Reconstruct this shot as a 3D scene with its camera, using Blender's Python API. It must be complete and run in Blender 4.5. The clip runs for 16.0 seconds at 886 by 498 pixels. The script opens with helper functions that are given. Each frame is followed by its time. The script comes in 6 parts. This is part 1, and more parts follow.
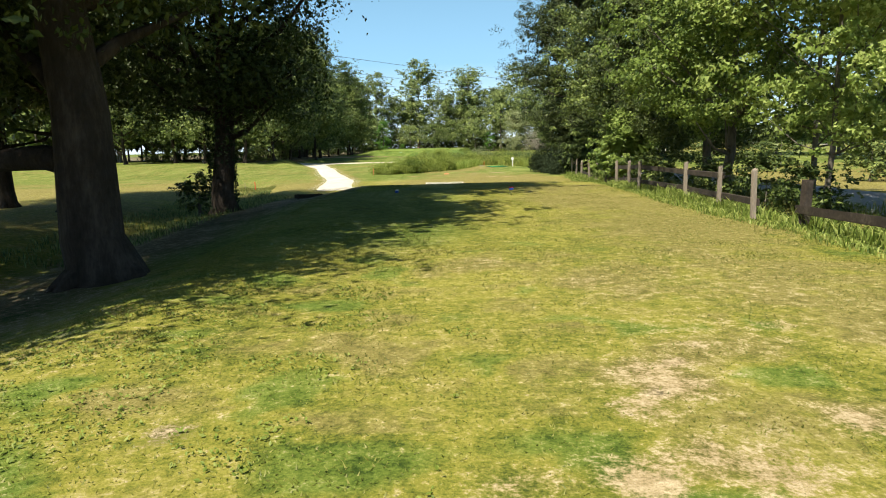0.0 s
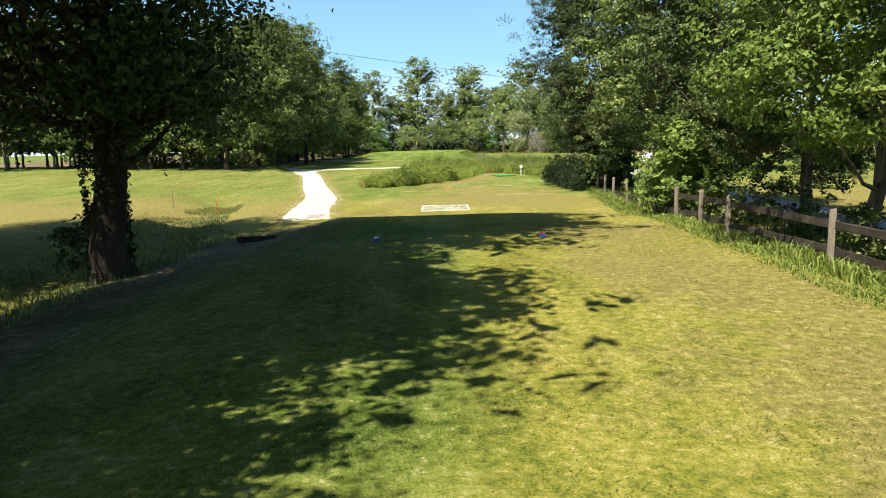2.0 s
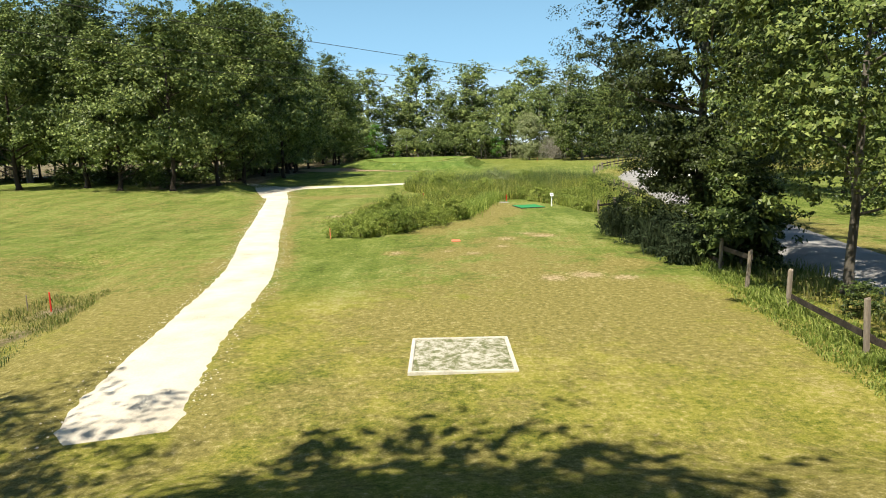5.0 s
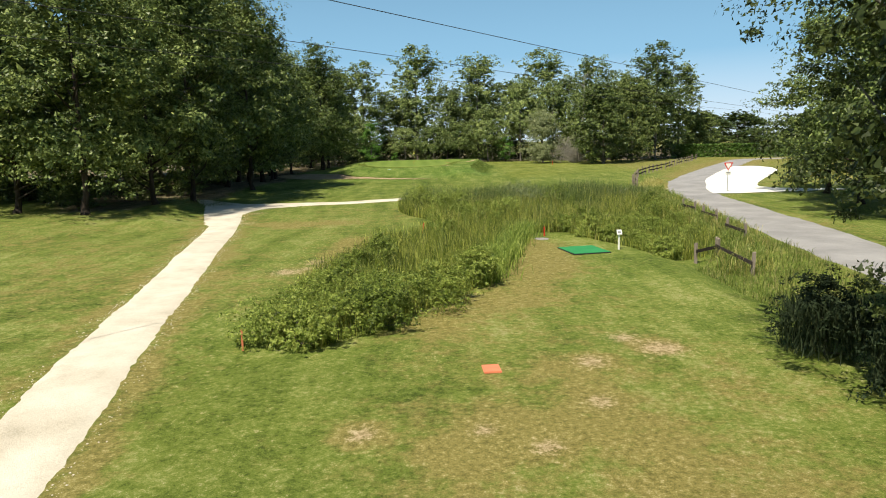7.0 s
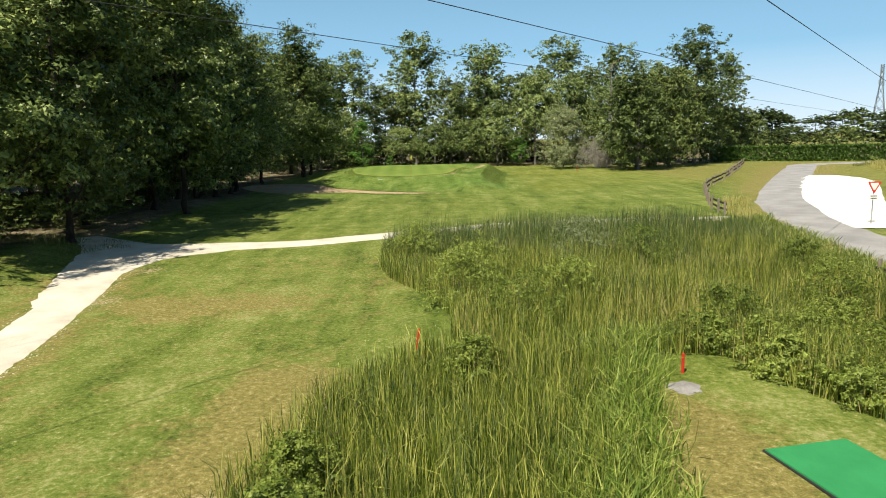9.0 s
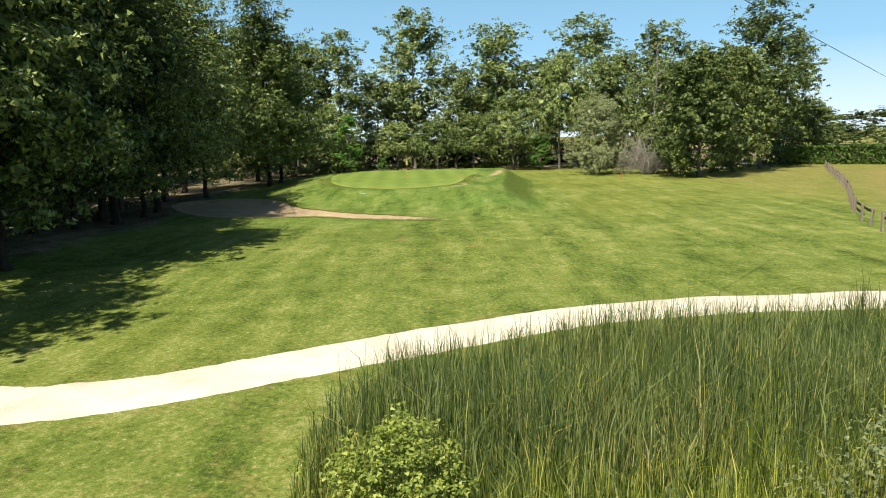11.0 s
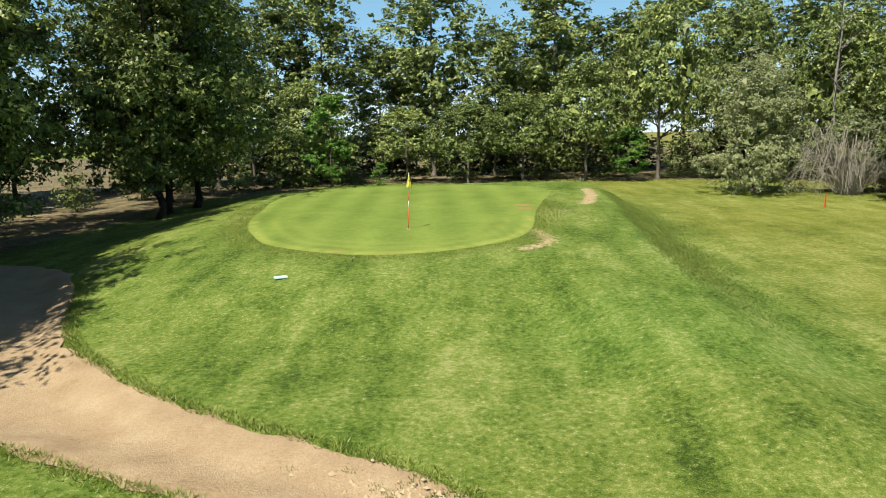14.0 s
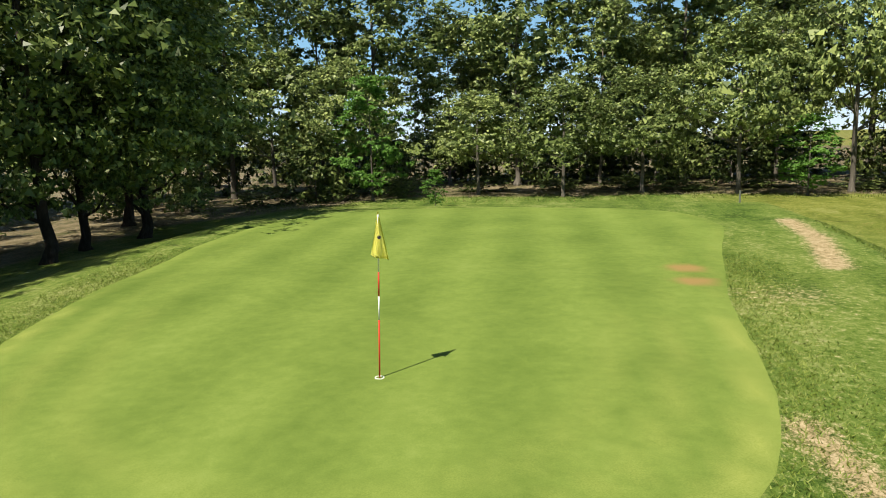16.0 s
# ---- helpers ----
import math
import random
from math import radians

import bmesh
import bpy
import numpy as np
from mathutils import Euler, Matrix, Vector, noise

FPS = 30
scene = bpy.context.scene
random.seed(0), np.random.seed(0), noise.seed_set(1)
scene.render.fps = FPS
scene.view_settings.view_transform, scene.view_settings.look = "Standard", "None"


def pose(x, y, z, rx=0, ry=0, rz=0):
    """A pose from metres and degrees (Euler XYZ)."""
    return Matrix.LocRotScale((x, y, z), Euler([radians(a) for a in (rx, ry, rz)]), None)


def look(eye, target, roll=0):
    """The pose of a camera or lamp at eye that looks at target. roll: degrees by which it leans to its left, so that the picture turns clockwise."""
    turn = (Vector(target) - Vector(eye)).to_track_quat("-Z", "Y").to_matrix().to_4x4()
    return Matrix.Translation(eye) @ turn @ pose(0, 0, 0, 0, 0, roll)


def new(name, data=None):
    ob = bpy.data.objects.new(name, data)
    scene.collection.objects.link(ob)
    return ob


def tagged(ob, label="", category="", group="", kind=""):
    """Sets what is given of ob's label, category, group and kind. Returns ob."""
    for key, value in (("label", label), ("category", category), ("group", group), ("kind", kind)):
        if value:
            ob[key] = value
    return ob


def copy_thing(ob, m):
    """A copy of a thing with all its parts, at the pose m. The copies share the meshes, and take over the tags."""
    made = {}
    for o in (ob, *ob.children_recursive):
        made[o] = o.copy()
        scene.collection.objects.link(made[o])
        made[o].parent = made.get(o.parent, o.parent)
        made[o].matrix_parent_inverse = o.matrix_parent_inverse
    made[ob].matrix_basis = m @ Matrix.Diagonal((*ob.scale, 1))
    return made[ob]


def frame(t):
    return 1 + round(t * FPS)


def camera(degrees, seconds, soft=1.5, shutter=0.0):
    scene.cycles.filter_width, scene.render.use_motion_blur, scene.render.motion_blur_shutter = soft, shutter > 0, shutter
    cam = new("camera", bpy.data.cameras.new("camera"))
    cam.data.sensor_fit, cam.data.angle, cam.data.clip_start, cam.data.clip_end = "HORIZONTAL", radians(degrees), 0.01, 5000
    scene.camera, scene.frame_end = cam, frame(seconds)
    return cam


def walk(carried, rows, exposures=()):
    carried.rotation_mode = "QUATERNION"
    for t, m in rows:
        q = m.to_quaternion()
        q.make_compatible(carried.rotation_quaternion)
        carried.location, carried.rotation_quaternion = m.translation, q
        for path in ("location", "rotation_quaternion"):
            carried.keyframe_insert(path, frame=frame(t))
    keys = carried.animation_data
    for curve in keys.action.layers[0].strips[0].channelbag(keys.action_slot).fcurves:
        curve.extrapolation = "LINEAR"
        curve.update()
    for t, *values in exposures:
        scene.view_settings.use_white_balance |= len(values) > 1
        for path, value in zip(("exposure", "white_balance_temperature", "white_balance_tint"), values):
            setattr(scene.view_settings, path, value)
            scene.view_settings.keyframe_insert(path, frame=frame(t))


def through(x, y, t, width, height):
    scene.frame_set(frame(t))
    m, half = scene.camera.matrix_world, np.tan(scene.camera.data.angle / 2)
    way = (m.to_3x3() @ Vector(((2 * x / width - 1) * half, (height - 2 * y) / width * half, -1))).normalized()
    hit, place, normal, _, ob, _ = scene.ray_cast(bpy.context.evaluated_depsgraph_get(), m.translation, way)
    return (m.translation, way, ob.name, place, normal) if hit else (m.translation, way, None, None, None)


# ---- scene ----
from mathutils import geometry

cam = camera(67.5, 16.0, 1.0)
METRES, EYE, TILT, LEAN, TURN = 140.0, 1.63, 0.0, 0.0, 0.0
ROWS = [
    (0.0, 0.0, 0.0, 0.0, -0.21, -8.75, 1.34),
    (0.5, -0.0001, 0.0116, 0.0008, -0.21, -8.77, 1.35),
    (1.0, -0.0002, 0.0245, 0.0018, -0.22, -8.79, 1.36),
    (1.5, 0.0, 0.039, 0.0033, -0.21, -8.81, 1.31),
    (2.0, 0.0003, 0.0547, 0.0051, -0.2, -8.83, 1.34),
    (2.5, 0.0004, 0.0714, 0.007, -0.22, -8.85, 1.23),
    (3.0, 0.0005, 0.0893, 0.0091, -0.21, -8.86, 1.24),
    (3.5, 0.0004, 0.1079, 0.011, -0.21, -8.87, 1.24),
    (4.0, 0.0002, 0.1274, 0.013, -0.2, -8.88, 1.25),
    (6.5, -0.0036, 0.2571, 0.0195, -0.21, -9.06, 1.29),
    (7.0, -0.0041, 0.2897, 0.0206, -0.19, -9.09, 1.29),
    (7.5, -0.0048, 0.3234, 0.0218, -0.19, -9.14, 1.29),
    (8.0, -0.0054, 0.358, 0.0232, -0.17, -9.21, 1.31),
    (8.5, -0.0058, 0.3941, 0.0245, -0.15, -9.25, 1.31),
    (9.0, -0.0065, 0.4315, 0.0255, -0.14, -9.29, 1.23),
    (9.5, -0.0071, 0.4704, 0.026, -0.12, -9.34, 1.26),
    (10.0, -0.0079, 0.511, 0.0261, -0.12, -9.36, 1.29),
    (12.5, -0.0145, 0.7252, 0.025, -0.03, -9.57, 1.25),
    (13.0, -0.0153, 0.7699, 0.0244, 0.21, -9.62, 1.25),
    (13.5, -0.0166, 0.8154, 0.0241, 0.88, -9.69, 1.24),
    (14.0, -0.0184, 0.8613, 0.0238, 1.77, -9.67, 1.26),
    (14.5, -0.0193, 0.9039, 0.0237, 2.79, -9.7, 1.31),
    (15.0, -0.0199, 0.9408, 0.0233, 4.08, -9.61, 1.38),
    (15.5, -0.0195, 0.9723, 0.0225, 6.17, -9.51, 1.5),
    (16.0, -0.0175, 0.9985, 0.0199, 9.84, -9.28, 1.64),
]
walk(cam, [(t, pose(0, 0, EYE, TILT, LEAN, TURN) @ pose(METRES * x, METRES * y, METRES * z, 90 + pitch, roll, yaw)) for t, x, y, z, yaw, pitch, roll in ROWS],
     exposures=[(0.0, 0.6), (1.5, 0.68), (3.0, 0.8), (4.2, 0.74), (6.3, 0.2), (7.5, 0.2), (9.0, 0.3), (12.0, 0.5), (14.0, 0.42), (16.0, 0.33)])

# ---- world, sun, exposure ----
SUN_EL, SUN_AZ = 57.0, 212.5
world = bpy.data.worlds.new("summer_sky")
scene.world = world
world.use_nodes = True
wn, wl = world.node_tree.nodes, world.node_tree.links
sky = wn.new("ShaderNodeTexSky")
sky.sky_type, sky.sun_disc = "NISHITA", False
sky.sun_elevation, sky.sun_rotation = radians(SUN_EL), radians(SUN_AZ)
sky.air_density, sky.dust_density, sky.ozone_density = 1.0, 0.7, 1.2
tint = wn.new("ShaderNodeHueSaturation")
tint.inputs["Hue"].default_value = 0.487
tint.inputs["Saturation"].default_value, tint.inputs["Value"].default_value = 1.12, 1.02
wl.new(sky.outputs[0], tint.inputs["Color"])
sky_way = wn.new("ShaderNodeTexCoord")
spread_out = wn.new("ShaderNodeMapping")
spread_out.inputs["Scale"].default_value = (1.0, 1.0, 3.4)
wl.new(sky_way.outputs["Generated"], spread_out.inputs["Vector"])
wisp = wn.new("ShaderNodeTexNoise")
wisp.inputs["Scale"].default_value, wisp.inputs["Detail"].default_value, wisp.inputs["Roughness"].default_value = 2.6, 7.0, 0.62
wl.new(spread_out.outputs[0], wisp.inputs["Vector"])
veil = wn.new("ShaderNodeMapRange")
veil.inputs["From Min"].default_value, veil.inputs["From Max"].default_value, veil.inputs["To Max"].default_value = 0.52, 0.8, 0.55
wl.new(wisp.outputs["Fac"], veil.inputs["Value"])
cloud = wn.new("ShaderNodeMix")
cloud.data_type = "RGBA"
cloud.inputs[7].default_value = (5.9, 11.8, 17.2, 1)
low_sky = wn.new("ShaderNodeSeparateXYZ")
wl.new(sky_way.outputs["Generated"], low_sky.inputs[0])
haze = wn.new("ShaderNodeMapRange")
haze.inputs["From Min"].default_value, haze.inputs["From Max"].default_value = 0.48, 0.0
haze.inputs["To Max"].default_value = 0.85
wl.new(low_sky.outputs["Z"], haze.inputs["Value"])
most = wn.new("ShaderNodeMath")
most.operation = "MAXIMUM"
wl.new(veil.outputs[0], most.inputs[0])
wl.new(haze.outputs[0], most.inputs[1])
wl.new(most.outputs[0], cloud.inputs[0])
wl.new(tint.outputs[0], cloud.inputs[6])
rim_haze = wn.new("ShaderNodeMapRange")
rim_haze.inputs["From Min"].default_value, rim_haze.inputs["From Max"].default_value, rim_haze.inputs["To Max"].default_value = 0.12, 0.0, 0.75
wl.new(low_sky.outputs["Z"], rim_haze.inputs["Value"])
pale = wn.new("ShaderNodeMix")
pale.data_type = "RGBA"
pale.inputs[7].default_value = (14.5, 15.8, 16.6, 1)
wl.new(rim_haze.outputs[0], pale.inputs[0])
wl.new(cloud.outputs[2], pale.inputs[6])
wl.new(pale.outputs[2], wn["Background"].inputs[0])
wn["Background"].inputs[1].default_value = 0.053
sun = new("sun", bpy.data.lights.new("sun", "SUN"))
sun.data.energy, sun.data.angle, sun.data.color = 5.9, radians(0.53), (1.0, 0.925, 0.77)
to_sun = Vector((math.sin(radians(SUN_AZ)) * math.cos(radians(SUN_EL)), math.cos(radians(SUN_AZ)) * math.cos(radians(SUN_EL)), math.sin(radians(SUN_EL))))
sun.matrix_world = look(to_sun * 60, (0, 0, 0))


# ---- materials ----
def nodes_of(name):
    m = bpy.data.materials.new(name)
    m.use_nodes = True
    return m, m.node_tree.nodes, m.node_tree.links, m.node_tree.nodes["Principled BSDF"]


def ramp_node(n, stops):
    r = n.new("ShaderNodeValToRGB")
    while len(r.color_ramp.elements) < len(stops):
        r.color_ramp.elements.new(0.5)
    for e, (p, c) in zip(r.color_ramp.elements, stops):
        e.position, e.color = p, (*c, 1)
    return r


def noise_node(n, l, coord, scale, detail=4.0, rough=0.6):
    t = n.new("ShaderNodeTexNoise")
    t.inputs["Scale"].default_value, t.inputs["Detail"].default_value, t.inputs["Roughness"].default_value = scale, detail, rough
    l.new(coord, t.inputs["Vector"])
    return t.outputs["Fac"]


def sum_node(n, l, a, ka, b, kb, c=0.0):
    """a * ka + b * kb + c"""
    p = n.new("ShaderNodeMath")
    p.operation = "MULTIPLY_ADD"
    l.new(a, p.inputs[0])
    p.inputs[1].default_value, p.inputs[2].default_value = ka, c
    q = n.new("ShaderNodeMath")
    q.operation = "MULTIPLY_ADD"
    l.new(b, q.inputs[0])
    q.inputs[1].default_value = kb
    l.new(p.outputs[0], q.inputs[2])
    return q.outputs[0]


def mix_node(n, l, fac, a, b):
    m = n.new("ShaderNodeMix")
    m.data_type = "RGBA"
    l.new(fac, m.inputs[0])
    l.new(a, m.inputs[6])
    l.new(b, m.inputs[7])
    return m.outputs[2]


def bump_node(n, l, bsdf, height, strength, distance=0.02):
    b = n.new("ShaderNodeBump")
    b.inputs["Strength"].default_value, b.inputs["Distance"].default_value = strength, distance
    l.new(height, b.inputs["Height"])
    l.new(b.outputs[0], bsdf.inputs["Normal"])


def surface(name, stops, scale, fine, rough=0.85, bump=0.4, distance=0.02, metal=0.0, stretch=None, gloss=0.3):
    """A surface with stains at one scale and grain at another."""
    m, n, l, b = nodes_of(name)
    tc = n.new("ShaderNodeTexCoord")
    co = tc.outputs["Object"]
    if stretch:
        mp = n.new("ShaderNodeMapping")
        mp.inputs["Scale"].default_value = stretch
        l.new(co, mp.inputs["Vector"])
        co = mp.outputs[0]
    a, f = noise_node(n, l, co, scale, 5), noise_node(n, l, co, fine, 6, 0.7)
    s = sum_node(n, l, a, 0.9, f, 0.7, -0.3)
    r = ramp_node(n, stops)
    l.new(s, r.inputs[0])
    l.new(r.outputs[0], b.inputs["Base Color"])
    b.inputs["Roughness"].default_value, b.inputs["Metallic"].default_value = rough, metal
    b.inputs["Specular IOR Level"].default_value = gloss
    bump_node(n, l, b, f, bump, distance)
    return m


def leafy(name, dark, mid, light, through=0.3, rough=0.5, tint=0.35):
    """Leaves: each one a shade of its own, each plant a tint of its own, some light let through."""
    m, n, l, b = nodes_of(name)
    g, oi = n.new("ShaderNodeNewGeometry"), n.new("ShaderNodeObjectInfo")
    s = sum_node(n, l, g.outputs["Random Per Island"], 1.0 - tint, oi.outputs["Random"], tint)
    r = ramp_node(n, [(0.0, dark), (0.5, mid), (1.0, light)])
    l.new(s, r.inputs[0])
    l.new(r.outputs[0], b.inputs["Base Color"])
    b.inputs["Roughness"].default_value = rough
    b.inputs["Specular IOR Level"].default_value = 0.25
    t = n.new("ShaderNodeBsdfTranslucent")
    br = n.new("ShaderNodeBrightContrast")
    br.inputs["Bright"].default_value = 0.02
    l.new(r.outputs[0], br.inputs[0])
    l.new(br.outputs[0], t.inputs[0])
    x = n.new("ShaderNodeMixShader")
    x.inputs[0].default_value = through
    l.new(b.outputs[0], x.inputs[1])
    l.new(t.outputs[0], x.inputs[2])
    l.new(x.outputs[0], n["Material Output"].inputs[0])
    return m


def plain(name, colour, rough=0.6, metal=0.0):
    """Paint or plastic with faint wear."""
    return surface(name, [(0.0, tuple(c * 0.8 for c in colour)), (0.6, colour), (1.0, tuple(min(1, c * 1.1) for c in colour))], 3, 40, rough, 0.08, 0.004, metal)


def turf():
    """Mown grass with dry, bare and finely cut stretches, taken from the sheet's cover attribute."""
    m, n, l, b = nodes_of("turf")
    g = n.new("ShaderNodeNewGeometry")
    p = g.outputs["Position"]
    broad, patch, tuft, fine = (noise_node(n, l, p, s, d, r) for s, d, r in ((0.16, 3, 0.5), (0.9, 8, 0.7), (7.5, 8, 0.78), (38.0, 5, 0.72)))
    at = n.new("ShaderNodeAttribute")
    at.attribute_name = "cover"
    sep = n.new("ShaderNodeSeparateColor")
    l.new(at.outputs["Color"], sep.inputs[0])
    mp = n.new("ShaderNodeMapping")
    mp.inputs["Rotation"].default_value, mp.inputs["Scale"].default_value = (0, 0, radians(-24)), (0.9, 0.16, 1)
    l.new(p, mp.inputs[0])
    streak = noise_node(n, l, mp.outputs[0], 0.9, 4, 0.65)
    low = sum_node(n, l, broad, 0.6, patch, 1.25, -0.425)
    low = sum_node(n, l, low, 0.9, streak, 1.1, -0.5)
    high = sum_node(n, l, tuft, 1.7, fine, 1.0, -0.85)
    mixed = sum_node(n, l, low, 0.62, high, 0.9, -0.26)
    rag_noise = noise_node(n, l, p, 1.5, 9, 0.74)
    green = ramp_node(n, [(0.15, (0.044, 0.066, 0.011)), (0.38, (0.153, 0.163, 0.024)), (0.55, (0.240, 0.225, 0.040)), (0.85, (0.385, 0.332, 0.118))])
    l.new(mixed, green.inputs[0])
    fair = ramp_node(n, [(0.1, (0.027, 0.046, 0.007)), (0.32, (0.078, 0.117, 0.018)), (0.54, (0.133, 0.171, 0.030)), (0.9, (0.272, 0.284, 0.092))])
    l.new(sum_node(n, l, low, 0.85, high, 1.1, -0.475), fair.inputs[0])
    dry = ramp_node(n, [(0.15, (0.083, 0.076, 0.019)), (0.4, (0.160, 0.141, 0.040)), (0.6, (0.243, 0.209, 0.066)), (0.9, (0.42, 0.378, 0.157))])
    l.new(high, dry.inputs[0])
    soil = ramp_node(n, [(0.2, (0.035, 0.031, 0.015)), (0.48, (0.125, 0.101, 0.058)), (0.8, (0.32, 0.262, 0.17))])
    l.new(mixed, soil.inputs[0])

    def cut(value, rag, by=None):
        s = sum_node(n, l, value, 1.0, by or mixed, rag, -0.5 * rag)
        mr = n.new("ShaderNodeMapRange")
        mr.interpolation_type = "SMOOTHSTEP"
        mr.inputs["From Min"].default_value, mr.inputs["From Max"].default_value = 0.2, 0.8
        l.new(s, mr.inputs["Value"])
        return mr.outputs[0]

    c = mix_node(n, l, cut(sep.outputs[2], 0.5), green.outputs[0], fair.outputs[0])
    # Deep green where dry is negative: lush grass, and the bank's painted shade.
    rich_and_shade = ramp_node(n, [(0.1, (0.022, 0.048, 0.006)), (0.32, (0.060, 0.112, 0.016)), (0.54, (0.102, 0.165, 0.027)), (0.9, (0.21, 0.265, 0.075))])
    l.new(sum_node(n, l, low, 0.85, high, 1.1, -0.475), rich_and_shade.inputs[0])
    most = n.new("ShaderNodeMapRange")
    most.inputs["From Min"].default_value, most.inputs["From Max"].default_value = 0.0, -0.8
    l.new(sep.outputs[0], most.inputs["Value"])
    c = mix_node(n, l, most.outputs[0], c, rich_and_shade.outputs[0])
    c = mix_node(n, l, cut(sep.outputs[0], 2.2, rag_noise), c, dry.outputs[0])
    c = mix_node(n, l, cut(sep.outputs[1], 1.2), c, soil.outputs[0])
    bare = ramp_node(n, [(0.2, (0.20, 0.148, 0.075)), (0.5, (0.35, 0.268, 0.145)), (0.85, (0.58, 0.48, 0.31))])
    l.new(high, bare.inputs[0])
    c = mix_node(n, l, cut(at.outputs["Alpha"], 1.5, high), c, bare.outputs[0])
    l.new(c, b.inputs["Base Color"])
    b.inputs["Roughness"].default_value = 0.9
    b.inputs["Specular IOR Level"].default_value = 0.12
    bump_node(n, l, b, fine, 0.8, 0.02)
    return m


def putting_turf():
    """The green: very fine grass, faint mowing bands."""
    m, n, l, b = nodes_of("putting_turf")
    g = n.new("ShaderNodeNewGeometry")
    p = g.outputs["Position"]
    w = n.new("ShaderNodeTexWave")
    w.wave_type, w.bands_direction = "BANDS", "X"
    w.inputs["Scale"].default_value, w.inputs["Distortion"].default_value, w.inputs["Detail"].default_value = 0.135, 0.5, 1.5
    mp = n.new("ShaderNodeMapping")
    mp.inputs["Rotation"].default_value = (0, 0, radians(-3))
    l.new(p, mp.inputs[0])
    l.new(mp.outputs[0], w.inputs["Vector"])
    broad, mottle, fine = noise_node(n, l, p, 0.5, 5), noise_node(n, l, p, 4.0, 7, 0.7), noise_node(n, l, p, 60, 4)
    s = sum_node(n, l, w.outputs["Fac"], 0.19, broad, 0.65, -0.095)
    s = sum_node(n, l, s, 1.0, mottle, 0.5, -0.2)
    s = sum_node(n, l, s, 0.9, fine, 0.4, -0.15)
    r = ramp_node(n, [(0.15, (0.096, 0.15, 0.024)), (0.5, (0.16, 0.224, 0.042)), (0.85, (0.24, 0.302, 0.073))])
    l.new(s, r.inputs[0])
    l.new(r.outputs[0], b.inputs["Base Color"])
    b.inputs["Roughness"].default_value = 0.8
    b.inputs["Specular IOR Level"].default_value = 0.15
    bump_node(n, l, b, fine, 0.25, 0.01)
    at = n.new("ShaderNodeAttribute")
    at.attribute_name = "cover"
    sep = n.new("ShaderNodeSeparateColor")
    l.new(at.outputs["Color"], sep.inputs[0])
    worn, collar = ramp_node(n, [(0.0, (0.249, 0.158, 0.054)), (1.0, (0.299, 0.216, 0.078))]), ramp_node(n, [(0.3, (0.183, 0.232, 0.039)), (0.7, (0.315, 0.349, 0.090))])
    l.new(fine, worn.inputs[0])
    l.new(fine, collar.inputs[0])
    c = mix_node(n, l, sep.outputs[1], r.outputs[0], collar.outputs[0])
    k = sum_node(n, l, sep.outputs[0], 1.5, fine, 1.0, -0.75)
    cl = n.new("ShaderNodeClamp")
    l.new(k, cl.inputs[0])
    c = mix_node(n, l, cl.outputs[0], c, worn.outputs[0])
    l.new(c, b.inputs["Base Color"])
    return m


TURF, GREEN_TURF = turf(), putting_turf()
ASPHALT = surface("asphalt", [(0.2, (0.19, 0.185, 0.18)), (0.5, (0.29, 0.28, 0.275)), (0.9, (0.42, 0.41, 0.395))], 0.5, 30, 0.9, 0.3)
GRAVEL = surface("pale_gravel", [(0.15, (0.30, 0.26, 0.19)), (0.38, (0.52, 0.465, 0.37)), (0.6, (0.63, 0.575, 0.475)), (0.9, (0.72, 0.67, 0.57))], 0.8, 24, 0.95, 0.6)
WHITE_GRAVEL = surface("white_gravel", [(0.15, (0.6, 0.57, 0.5)), (0.45, (0.8, 0.77, 0.7)), (0.9, (0.88, 0.86, 0.8))], 0.4, 20, 0.95, 0.4)
SAND = surface("bunker_sand", [(0.15, (0.21, 0.145, 0.08)), (0.4, (0.325, 0.237, 0.142)), (0.6, (0.385, 0.29, 0.18)), (0.9, (0.47, 0.375, 0.25))], 1.1, 14, 0.95, 0.8, 0.05)
CLOD = surface("dry_sand_clod", [(0.15, (0.27, 0.20, 0.12)), (0.5, (0.41, 0.32, 0.20)), (0.9, (0.52, 0.43, 0.29))], 2.0, 20, 0.95, 0.5, 0.02)
BARK = surface("oak_bark", [(0.2, (0.012, 0.009, 0.006)), (0.5, (0.037, 0.027, 0.020)), (0.9, (0.105, 0.081, 0.065))], 3, 14, 0.95, 1.0, 0.05, stretch=(1, 1, 0.3))
GREY_BARK = surface("grey_bark", [(0.2, (0.05, 0.045, 0.038)), (0.5, (0.13, 0.115, 0.095)), (0.9, (0.26, 0.235, 0.2))], 2, 10, 0.95, 0.8, 0.04, stretch=(1, 1, 0.3))
OAK_LEAF = leafy("oak_leaf", (0.022, 0.038, 0.009), (0.066, 0.098, 0.022), (0.26, 0.31, 0.088), 0.11, 0.45)
WOOD_LEAF = leafy("woodland_leaf", (0.030, 0.050, 0.011), (0.100, 0.142, 0.033), (0.38, 0.44, 0.135), 0.13, 0.42)
BRIGHT_LEAF = leafy("bright_leaf", (0.075, 0.125, 0.022), (0.195, 0.27, 0.054), (0.41, 0.48, 0.15), 0.33)
# Leaf colour lowered to include the shade under the tall lane tree's crown.
LANE_LEAF = leafy("shaded_lane_leaf", (0.015, 0.025, 0.006), (0.036, 0.053, 0.013), (0.105, 0.13, 0.037), 0.1)
